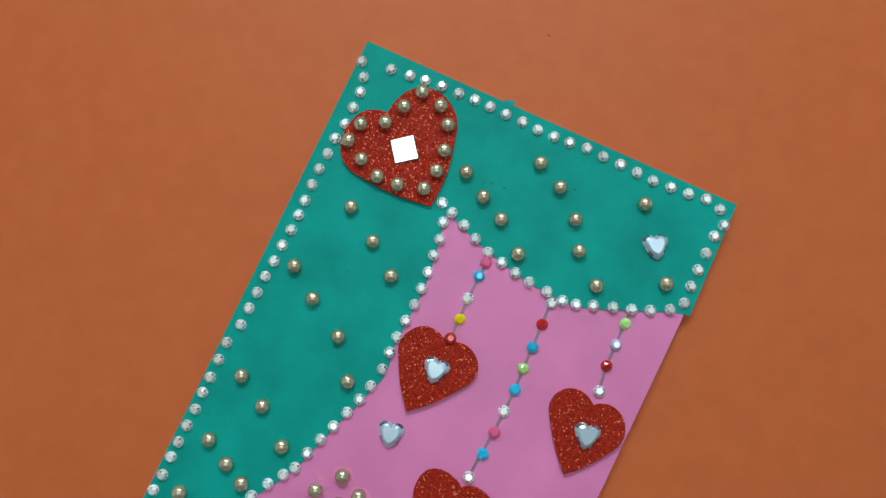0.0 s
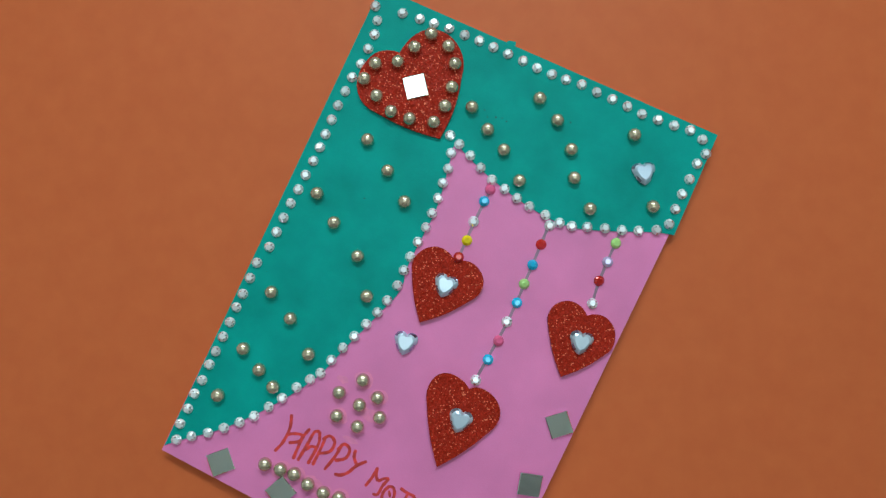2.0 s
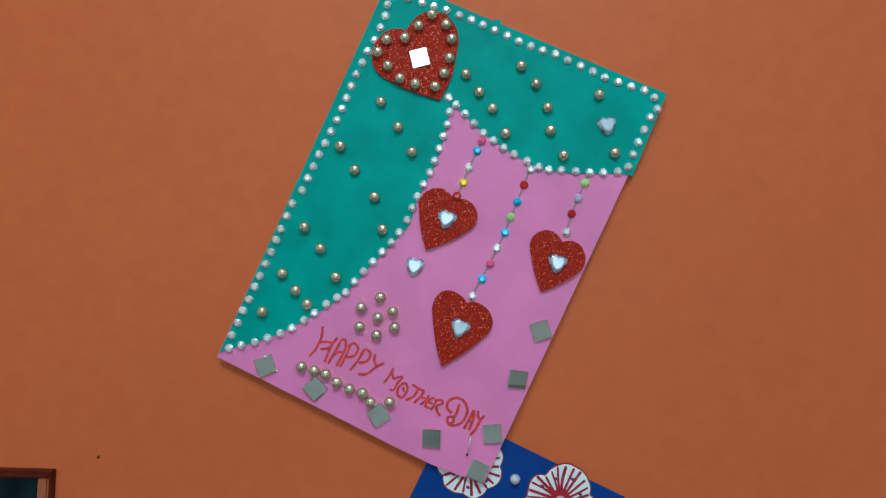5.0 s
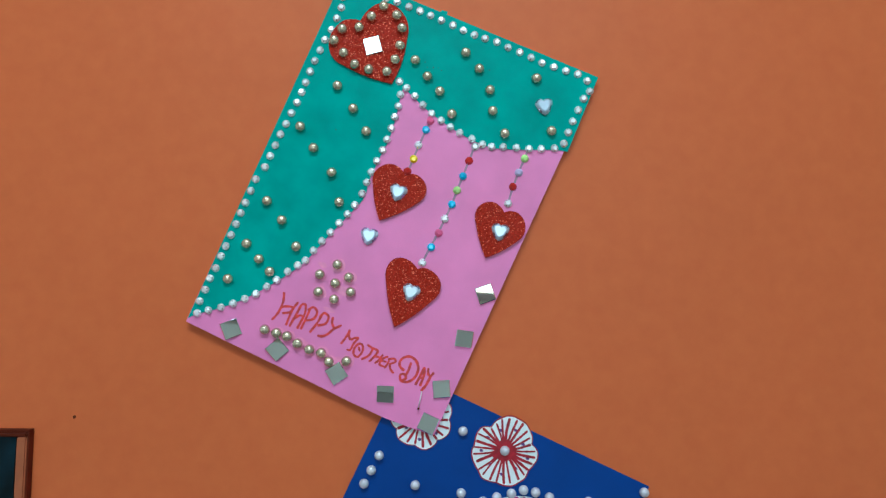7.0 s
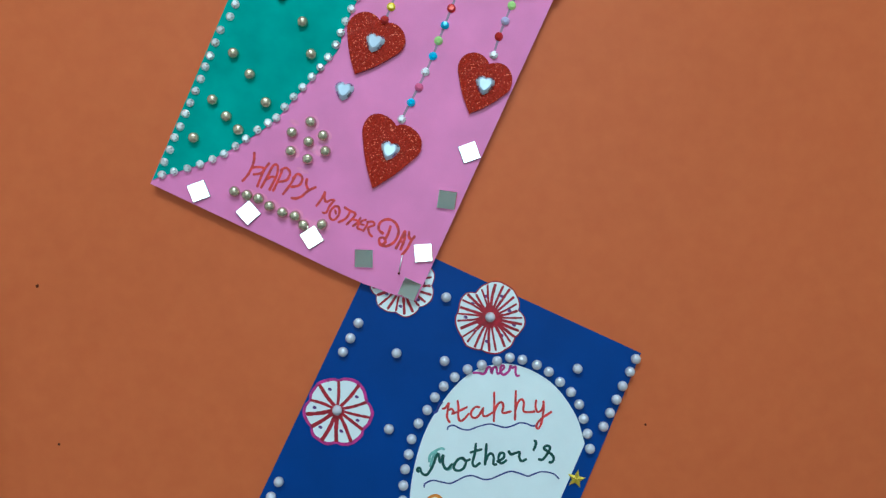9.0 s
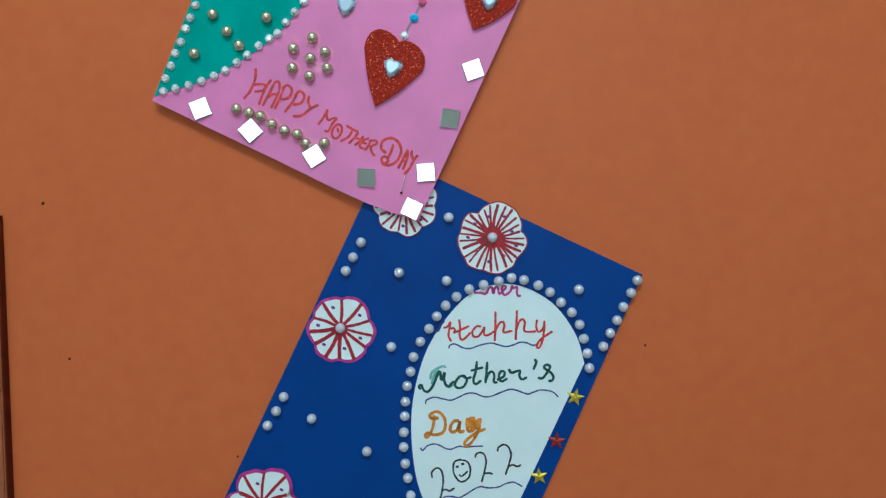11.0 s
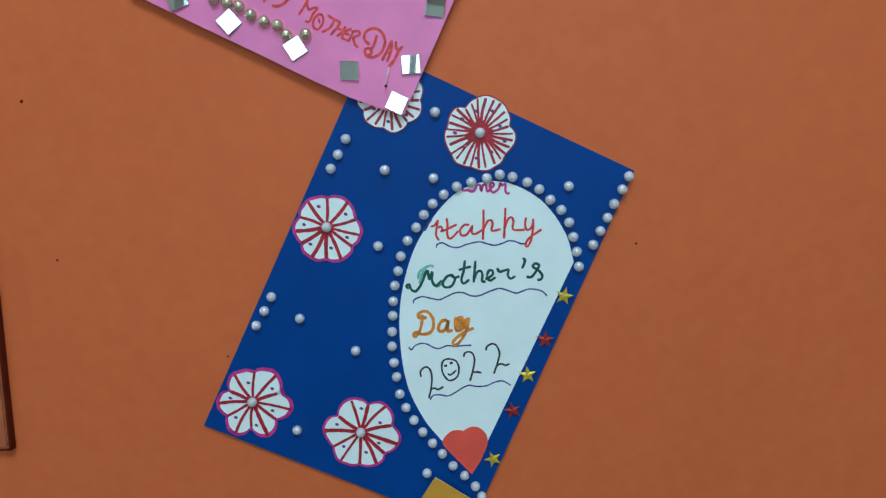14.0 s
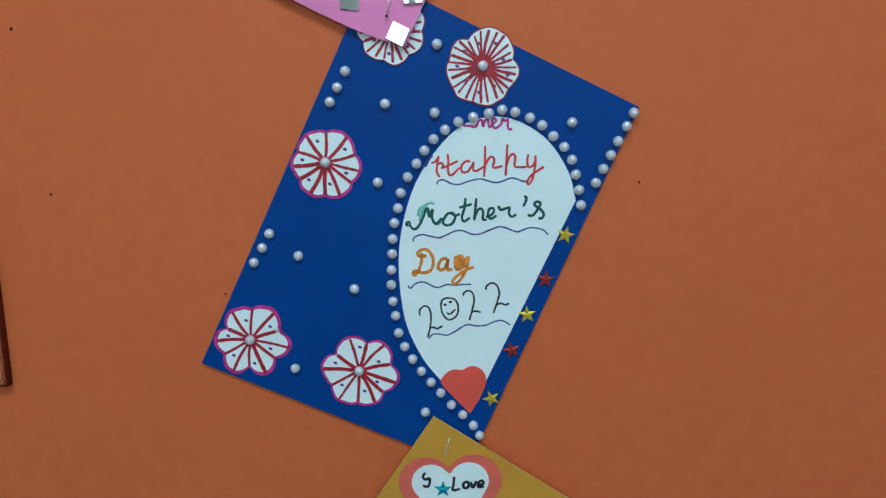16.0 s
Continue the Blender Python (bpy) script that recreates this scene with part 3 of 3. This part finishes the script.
headline((((-8, 158), (22, 118), (42, 77)), ((42, 77), (38, 112), (46, 136)), ((46, 136), (70, 124), (94, 122)), ((94, 122), (66, 154), (46, 190), (24, 188)),
          ((96, 153), (70, 180), (66, 214), (88, 229), (115, 198), (114, 162), (92, 154)), ((94, 172), (100, 200)),
          ((142, 160), (170, 178), (206, 194)), ((176, 180), (152, 220), (108, 243)),
          ((206, 194), (186, 222), (152, 256)), ((180, 224), (212, 230)), ((232, 214), (208, 246), (184, 264)),
          ((262, 226), (234, 236), (212, 268), (238, 283)), ((225, 250), (252, 256)),
          ((268, 240), (258, 265), (240, 291)), ((260, 240), (294, 238), (302, 255), (268, 268)), ((268, 266), (276, 300), (293, 319))), 450, 150, 0.0017, "red handwritten word MOTHER")
headline((((352, 304), (326, 278), (334, 242), (375, 225), (414, 244), (431, 290), (412, 340), (372, 366), (336, 360), (328, 330), (350, 322), (361, 345), (338, 362)), ((390, 257), (376, 300), (356, 336)),
          ((466, 284), (446, 325), (414, 384)), ((466, 284), (462, 330), (440, 390)), ((438, 345), (464, 343)),
          ((488, 288), (486, 316), (497, 336)), ((520, 312), (498, 340), (474, 384), (446, 416))), 450, 150, 0.0020, "red handwritten word DAY")
for x, y, w, h in ((-8, -80, 15, 7), (-30, -68, 7, 4), (9, -127.5, 7, 4), (-12, -97, 9, 3), (-37, -124.5, 8, 2.5), (-19, -126, 6, 3)):
    bm = bmesh.new()
    outline = [(w / 2000 * math.cos(a) * (1 + 0.5 * noise.noise((math.cos(a), math.sin(a), x))), h / 2000 * math.sin(a) * (1 + 0.5 * noise.noise((math.sin(a), x, math.cos(a))))) for a in (2 * math.pi * k / 18 for k in range(18))]
    part("glue_mark", slab(outline, 0.00002, 0.00006), M_GLUE, pink, "shiny dried glue", pose(x / 1000, y / 1000, 0, 0, 0, rng.uniform(-20, 40)))


for x, y in ((-17.5, 101.5), (-13.0, 103.2), (-9.5, 104.4), (-6.5, 103.6), (-20.5, 104.5), (27, 118), (-62, 30), (-95.5, -31)):
    bm = bmesh.new()
    bmesh.ops.create_circle(bm, cap_ends=True, segments=7, radius=rng.uniform(0.0002, 0.0005))
    part("speck", bm, INK["black"], pink, "tiny dark speck", pose(x / 1000, y / 1000, 0.00066))
for x, y in ((-19.5, -63.5), (-7.9, -68.9), (-24.5, -87.7), (-40.8, -127.7), (-32.6, -126.8), (-23.4, -128.8), (-13.5, -129.4), (-4.4, -128.2), (3.3, -131.8), (15.2, -126.4)):
    ring = [((0.0052 + 0.0016 * noise.noise((math.cos(a), math.sin(a), x))) * math.cos(a), (0.0050 + 0.0016 * noise.noise((math.sin(a), math.cos(a), y))) * math.sin(a)) for a in (2 * math.pi * k / 20 for k in range(20))]
    part("glue_mark", slab(ring, 0.00001, 0.00004), M_GLUE, pink, "shiny dried glue", pose(x / 1000 + 0.0004, y / 1000 - 0.0003, 0))


# ---- the blue card ----
blue = card_root("blue_card", "royal blue handmade card with paper flowers and white pearls, pinned up", 0.0465, 0.0020, 1.189, -21.5, -0.12)
leaves(blue, [(-0.0985, 0.1525), (-0.1042, -0.1508), (0.1110, -0.1424), (0.1020, 0.1508)], M_BLUE, 0.0018)

LEAF = [(92, 76), (76.9, 92.6), (51.2, 106.1), (21.1, 106.1), (-1.5, 89.7), (-12, 61.9), (-14.1, 28.9), (-4.6, -11.5), (17.8, -52.1), (41.9, -74.9), (65, -87.2), (93.9, -100.6)]
part("white_panel", slab([(q.x / 1000, q.y / 1000) for q in smooth_line(LEAF, 70)], 0.0002, 0.0006), M_WHITE, blue, "white paper leaf with handwritten greeting")
part("heart", slab([(q.x / 1000, q.y / 1000) for q in smooth_line([(93.9, -100.8), (79, -94.8), (64.4, -88.2), (63.4, -82), (66, -76), (70.5, -73), (74, -72), (77, -67.5), (82, -65), (88, -66), (92.5, -70), (94.6, -76), (95.2, -88)], 40)], 0.0007, 0.0011), M_CORAL, blue, "plain coral red paper heart")

RING = ((96.6, 74.5), (90.6, 83.5), (83.7, 92), (76.6, 99.9), (67.7, 105.5), (57.8, 108.9), (47.6, 112.2), (37.8, 113.1), (27.1, 112.3), (18.4, 110), (11.1, 104.1), (2.4, 97.2), (-5.4, 90.3), (-11.5, 81.5), (-15.9, 72.4), (-18.3, 62.7), (-19.6, 52.3), (-21.4, 41), (-21.2, 28.9), (-18.6, 18.2), (-16.6, 7.6), (-13, -3.4), (-9.1, -13.4), (-4.6, -24.6), (-0.2, -34.6), (5.9, -45.3), (12, -54.5), (19.4, -65.6), (27.8, -73.3), (37.1, -79.8), (46.8, -85.5), (56.9, -90.4), (67, -95), (78.2, -100.2), (89.2, -103.9), (100.2, -108.3), (107.8, -113.6))
for x, y in RING:
    pearl(PEARL_WHITE, blue, x, y, 0.0002)
bead_row(PEARL_WHITE, blue, [(99.7, 146.2), (99.6, 125), (98.4, 92.5)], 6, 0.0001, pearl, 0.3)
for x, y in ((-89.1, 88.5), (-89.8, 76.4), (-90.7, 65.3), (-55.8, 80.1), (-22.7, 88.9), (-40.1, 130.4), (-38.8, 28.8), (-94.4, -37.2), (-95.1, -49.3), (-96.6, -61.7), (-69.4, -43.5), (-23.2, -48.9), (-38.8, -123.8), (63, -113.9), (65.2, 122.4)):
    pearl(PEARL_WHITE, blue, x, y, 0.0001)
STARS = (star_mesh("star_sticker", M_GOLDSTAR), star_mesh("star_sticker", M_REDSTAR))
for i, (x, y) in enumerate(((96.6, 50.9), (98.4, 16.2), (98.1, -13), (100, -42.3), (103.1, -83))):
    piece("star_sticker", STARS[i % 2], blue, pose(x / 1000, y / 1000, 0.0009, 2, -3, 12 + 9 * i), "shiny red star sticker" if i % 2 else "shiny gold star sticker")


def flower(x, y, petals, stripes, rim, label, seed, inner=0.90, blot=0.0, centre=True):
    """A paper flower with unequal petals, each given as (notch angle, notch radius, tip radius) in degrees and millimetres."""
    petals = sorted(petals)

    def edge(a, k):
        d = math.degrees(a) % 360
        for i, (a0, r0, tip) in enumerate(petals):
            a1, r1 = petals[(i + 1) % len(petals)][:2]
            span, u = (a1 - a0) % 360, (d - a0) % 360
            if u < span:
                u /= span
                low = r0 * (1 - u) + r1 * u
                return k / 1000 * (low + (tip - low) * math.sin(math.pi * u) ** 0.8) * (1 + 0.035 * noise.noise((math.cos(a) * 4, math.sin(a) * 4, seed * 3.3)))
    angles = [2 * math.pi * k / 120 for k in range(120)]
    root = part("flower", slab([(edge(a, 1.0) * math.cos(a), edge(a, 1.0) * math.sin(a)) for a in angles], 0.0002, 0.0007), INK[rim], blue, label, Matrix.Translation((x / 1000, y / 1000, 0)))
    part("petal_face", slab([(edge(a, inner) * math.cos(a), edge(a, inner) * math.sin(a)) for a in angles], 0.0007, 0.0008), M_WHITE, root)
    r2 = random.Random(seed)
    lines = []
    for i, (a0, r0, tip) in enumerate(petals):
        span = (petals[(i + 1) % len(petals)][0] - a0) % 360
        n = max(2, round(stripes * span / 360))
        for k in range(n):
            lines.append((radians(a0 + span * (k + (r2.uniform(-0.12, 0.12) if k else 0)) / n), k == 0))
    lines.sort()
    bm = bmesh.new()
    for k, (a, notch) in enumerate(lines):
        far = edge(a, 0.97 if notch else r2.uniform(0.90, 0.96))
        bend = r2.uniform(-0.07, 0.07)
        line = [(0.0026 * math.cos(a), 0.0026 * math.sin(a)), (far * 0.55 * math.cos(a + bend), far * 0.55 * math.sin(a + bend)), (far * math.cos(a), far * math.sin(a))]
        pen(bm, line, r2.uniform(0.0018, 0.0030) * (0.72 if stripes > 20 else 1.0), 0.00084 + 0.000008 * k)
    if blot:
        pts = [(blot * (1 + 0.6 * noise.noise((math.cos(a) * 4, math.sin(a) * 4, seed))) * math.cos(a), blot * (1 + 0.6 * noise.noise((math.cos(a) * 4, math.sin(a) * 4, seed))) * math.sin(a)) for a in angles]
        bm.faces.new([bm.verts.new((px, py, 0.0011)) for px, py in pts])
    part("stripes", bm, INK["crimson"], root, "crimson felt-pen stripes")
    for k in range(0, len(lines), 3 if stripes > 20 else 2):
        a0, a1 = lines[k][0], lines[(k + 1) % len(lines)][0]
        a = a0 + ((a1 - a0) % (2 * math.pi)) * r2.uniform(0.4, 0.6)
        d = edge(a, 0.64 + r2.uniform(-0.08, 0.08))
        dot = bmesh.new()
        bmesh.ops.create_circle(dot, cap_ends=True, segments=12, radius=0.00125)
        part("dot", dot, INK["purple"], root, "small purple dot", Matrix.Translation((d * math.cos(a), d * math.sin(a), 0.00086)) @ Matrix.Diagonal((1.2, 0.9, 1, 1)))
    if centre:
        pearl(PEARL_WHITE, root, 0, 0, 0.0008)


flower(-6.0, 130.4, ((146, 20.0, 24.6), (198, 23.2, 25.0), (240, 24.4, 26.2), (279, 24.2, 26.4), (345, 22.8, 25.2), (37, 20.8, 25.8)), 28, "crimson", "white paper flower densely striped in crimson", 11, 0.965, 0.0078)
flower(-71.8, 126.5, ((20, 20, 23), (72, 20, 23), (124, 20, 23), (176, 20, 23.5), (228, 20.5, 23.5), (280, 20.5, 23.8), (330, 20, 23.5)), 22, "crimson", "white paper flower partly under the pink card", 12, 0.972, 0.0, False)
flower(-77.4, 26.2, ((112, 21.5, 23.6), (184, 21.2, 24.4), (237, 23.0, 26.4), (292, 24.3, 26.8), (346, 23.4, 25.8), (39, 21.6, 25.0)), 12, "magenta", "white paper flower with six round petals rimmed in magenta", 13, 0.91)
flower(-77.6, -117.2, ((108, 24.0, 26.4), (179, 18.4, 27.4), (235, 24.0, 30.6), (289, 21.0, 29.6), (345, 22.8, 30.6), (43, 20.8, 30.0)), 12, "magenta", "white paper flower with deep petals rimmed in magenta", 14, 0.90)
flower(5.0, -105.0, ((99, 22.4, 27.8), (168, 21.4, 28.4), (234, 24.6, 29.6), (291, 26.4, 29.4), (340, 24.8, 30.2), (37, 24.2, 29.2)), 12, "magenta", "white paper flower with pointed petals rimmed in magenta", 15, 0.93)

# handwriting on the white panel, in lines that climb a little
def text_place(points):
    out = []
    for x, y in points:
        k = 1 + 7.9795e-06 * x + -5.8648e-05 * y
        X, Y = (-53.837 + 0.12006 * x + 0.05539 * y) / k, (85.828 + 0.05614 * x + -0.12360 * y) / k
        out.append((X / 1000, Y / 1000))
    return out


def hand(strokes, width, ink, label, z=0.00065):
    return writing([text_place(s) for s in strokes], width, z, INK[ink], blue, label)


hand((((208, 336), (228, 330), (246, 302)), ((246, 302), (238, 350), (236, 382), (251, 410)), ((246, 345), (258, 335), (270, 350), (262, 362), (290, 352), (345, 326)),
      ((291, 290), (296, 330), (294, 375), (304, 400), (325, 390), (352, 360)),
      ((410, 330), (385, 328), (362, 355), (368, 382), (395, 380), (420, 345), (425, 330), (424, 372), (445, 375), (478, 355)),
      ((485, 247), (484, 330), (480, 408)), ((482, 355), (505, 312), (525, 305), (532, 325), (528, 360), (575, 352)),
      ((600, 240), (596, 320), (591, 402)), ((594, 350), (612, 302), (632, 290), (641, 310), (637, 350), (660, 358), (700, 355)),
      ((707, 292), (702, 330), (712, 358), (735, 345), (745, 320)), ((745, 297), (743, 350), (730, 415), (712, 445), (703, 432), (725, 398), (788, 355))), 0.0016, "red", "red handwritten word Happy")
hand((((92, 662), (79, 650), (93, 640), (106, 668), (130, 674), (158, 635), (180, 578), (192, 566)), ((192, 566), (198, 615), (215, 572)), ((215, 572), (213, 620), (232, 648), (252, 632), (262, 618)),
      ((322, 592), (292, 598), (268, 636), (284, 656), (315, 648), (332, 612), (312, 590), (330, 606), (356, 598)),
      ((385, 515), (378, 570), (366, 615), (378, 636), (408, 616)), ((352, 566), (385, 556), (418, 548)), ((440, 517), (435, 575), (430, 632)), ((432, 610), (450, 576), (468, 572), (476, 592), (474, 624), (494, 628)),
      ((490, 615), (525, 596), (530, 572), (510, 570), (500, 600), (515, 622), (545, 605)), ((552, 556), (566, 576), (590, 570), (612, 566), (608, 592), (622, 612), (648, 600)),
      ((686, 506), (698, 514), (694, 536), (682, 560)), ((705, 603), (732, 604), (764, 562), (771, 542), (752, 534), (740, 550), (774, 576), (788, 598), (780, 618), (760, 620))), 0.0019, "green", "green handwritten word Mother's")
SMUDGE = (((148, 636), (160, 590), (182, 556)), ((140, 612), (150, 572), (200, 542), (222, 548)), ((214, 636), (238, 652), (258, 638)))
writing([text_place(q) for q in SMUDGE], 0.0019, 0.000606, INK["pale_green"], blue, "smudged pale green pen mark")
hand((((160, 797), (158, 842), (145, 887), (125, 912), (115, 902), (130, 890), (160, 900), (200, 892), (218, 862), (215, 817), (190, 785), (160, 782), (138, 800), (152, 816), (184, 812)),
      ((290, 827), (262, 832), (245, 862), (250, 884), (275, 880), (292, 847), (295, 827), (292, 882), (320, 880)),
      ((335, 812), (332, 862), (345, 882), (375, 867), (395, 817)), ((402, 814), (392, 872), (365, 927), (335, 957), (318, 947), (335, 922), (385, 887), (428, 870))), 0.0023, "orange", "orange handwritten word Day")
hand((((342, 812), (345, 866)), ((358, 806), (360, 872)), ((378, 822), (374, 872))), 0.0048, "orange", "heavy orange pen mark", 0.00075)
hand((((152, 1122), (150, 1092), (175, 1070), (198, 1082), (208, 1122), (205, 1172), (192, 1232)), ((192, 1232), (205, 1187), (225, 1180), (240, 1187), (268, 1172)),
      ((375, 1019), (378, 1002), (400, 992), (422, 1004), (430, 1042), (418, 1102), (406, 1144)), ((406, 1144), (418, 1104), (440, 1097), (465, 1102)),
      ((490, 987), (495, 967), (520, 952), (545, 962), (560, 1002), (550, 1047), (530, 1107)), ((530, 1107), (545, 1067), (570, 1056), (590, 1064), (612, 1056))), 0.0014, "grey", "dark grey handwritten year 2022")
hand((((300, 1025), (265, 1042), (262, 1092), (285, 1132), (310, 1140), (342, 1117), (348, 1072), (330, 1037), (288, 1028)), ((290, 1104), (305, 1112), (335, 1087))), 0.0014, "grey", "dark grey smiling zero of the year")
hand((((279, 1058), (282, 1070)), ((307, 1044), (311, 1056))), 0.0025, "grey", "two dark pen dots for eyes", 0.00075)
hand((((237, 447), (242, 430), (270, 423), (310, 442), (350, 447), (400, 430), (460, 418), (500, 428), (540, 437), (580, 428), (615, 414), (650, 418), (680, 430), (708, 428)),), 0.0011, "violet_blue", "wavy blue pen underline")
hand((((116, 740), (120, 720), (160, 704), (210, 714), (250, 720), (290, 704), (330, 686), (370, 684), (420, 702), (460, 700), (510, 680), (560, 664), (600, 672), (650, 689), (680, 680), (720, 668), (770, 674), (795, 687), (812, 706)),), 0.0011, "violet_blue", "wavy blue pen underline")
hand((((90, 965), (102, 980), (125, 957), (160, 947), (190, 954), (220, 970), (250, 974), (290, 960), (330, 964), (370, 960), (415, 959)),), 0.0011, "violet_blue", "wavy blue pen underline")
hand((((198, 1240), (215, 1217), (250, 1214), (290, 1220), (330, 1202), (370, 1177), (400, 1166), (440, 1172), (490, 1169), (530, 1152), (570, 1144), (600, 1157), (616, 1168)),), 0.0011, "violet_blue", "wavy blue pen underline")
hand((((372, 145), (405, 146), (432, 152), (446, 132)), ((440, 150), (452, 120), (468, 118), (474, 152), (482, 122), (498, 116), (506, 152), (524, 138)),
      ((520, 140), (542, 118), (530, 106), (520, 132), (536, 158), (566, 140)), ((566, 142), (576, 108), (584, 122), (602, 112), (601, 145), (608, 163), (624, 161))), 0.0017, "magenta", "magenta handwriting cut off by the panel's edge")
hand((((163, 355), (180, 350), (195, 318), (214, 298)),), 0.0017, "violet_blue", "dark blue pen tick at the panel's edge")


# ---- the yellow card ----
yellow = card_root("yellow_card", "mustard yellow handmade card with paper hearts, pinned up", 0.0698, -0.0030, 1.0582, -29.5, 0.0)
leaves(yellow, [(0.0, 0.0), (0.0, -0.297), (0.210, -0.297), (0.210, 0.0)], M_YELLOW, 0.0018)


def from_wall(points):
    c, s = math.cos(radians(29.5)), math.sin(radians(29.5))
    return [(((x - 69.8) * c - (z - 1058.2) * s) / 1000, ((x - 69.8) * s + (z - 1058.2) * c) / 1000) for x, z in points]


part("outer_heart", slab(from_wall([(92.9 + x * 1000, 952.9 + y * 1000) for x, y in heart_outline(0.0787, 0.0750, 8, 48, 0.27)]), 0.0002, 0.0006), M_CORALB, yellow, "salmon red paper heart")
part("inner_heart", slab(from_wall([(91.4 + x * 1000, 963.9 + y * 1000) for x, y in heart_outline(0.0588, 0.0580, 8, 48, 0.256)]), 0.0008, 0.0012), M_WHITE, yellow, "white paper heart with writing")
writing([from_wall(s) for s in (((66, 1012.7), (64.4, 1008.8), (66.6, 1006.9), (69.2, 1008.2), (69.9, 1004.5), (68.4, 1000.9), (64.8, 1001.7)),)], 0.0021, 0.00125, INK["black"], yellow, "black handwritten letter I")
writing([from_wall(s) for s in (((88.2, 1010.9), (88, 1004.5), (87.9, 999.6), (93.5, 1001)), ((97.4, 1007.6), (95.4, 1005.1), (96.4, 1002), (99.2, 1003), (99.2, 1006.6), (97, 1007.7)), ((101, 1007.4), (102.8, 1002.8), (105.2, 1008.6)), ((106.2, 1005.1), (110.5, 1006.8), (109.5, 1009.3), (107, 1007.5), (107, 1003.7), (111.3, 1004.3)))],
        0.0021, 0.00125, INK["black"], yellow, "black handwritten word Love")
piece("star_sticker", star_mesh("star_sticker", M_TEALSTAR, 0.0072), yellow, Matrix.Translation((*from_wall([(80.3, 999.8)])[0], 0.0012)) @ pose(0, 0, 0, 2, 0, 32), "turquoise foil star sticker")


# ---- pins ----
def pin(x, z, lean, y, head):
    root = tagged(new("pin"), "thin steel paper pin holding a card", "pin", "pins in the cards")
    root.matrix_world = pose(x, y, z, 0, lean, 0)
    bm = bmesh.new()
    bmesh.ops.create_cone(bm, cap_ends=True, segments=8, radius1=0.0004, radius2=0.0004, depth=0.013, matrix=Matrix.Translation((0, 0, 0.0065)))
    part("shaft", bm, M_PIN, root, smooth=True)
    bm = bmesh.new()
    bmesh.ops.create_uvsphere(bm, u_segments=10, v_segments=6, radius=0.0009)
    part("head", bm, head, root, smooth=True)


pin(0.0232, 1.3405, 8, -0.0036, M_SPECK)
pin(0.0803, 1.0292, 10, -0.0040, M_PIN)
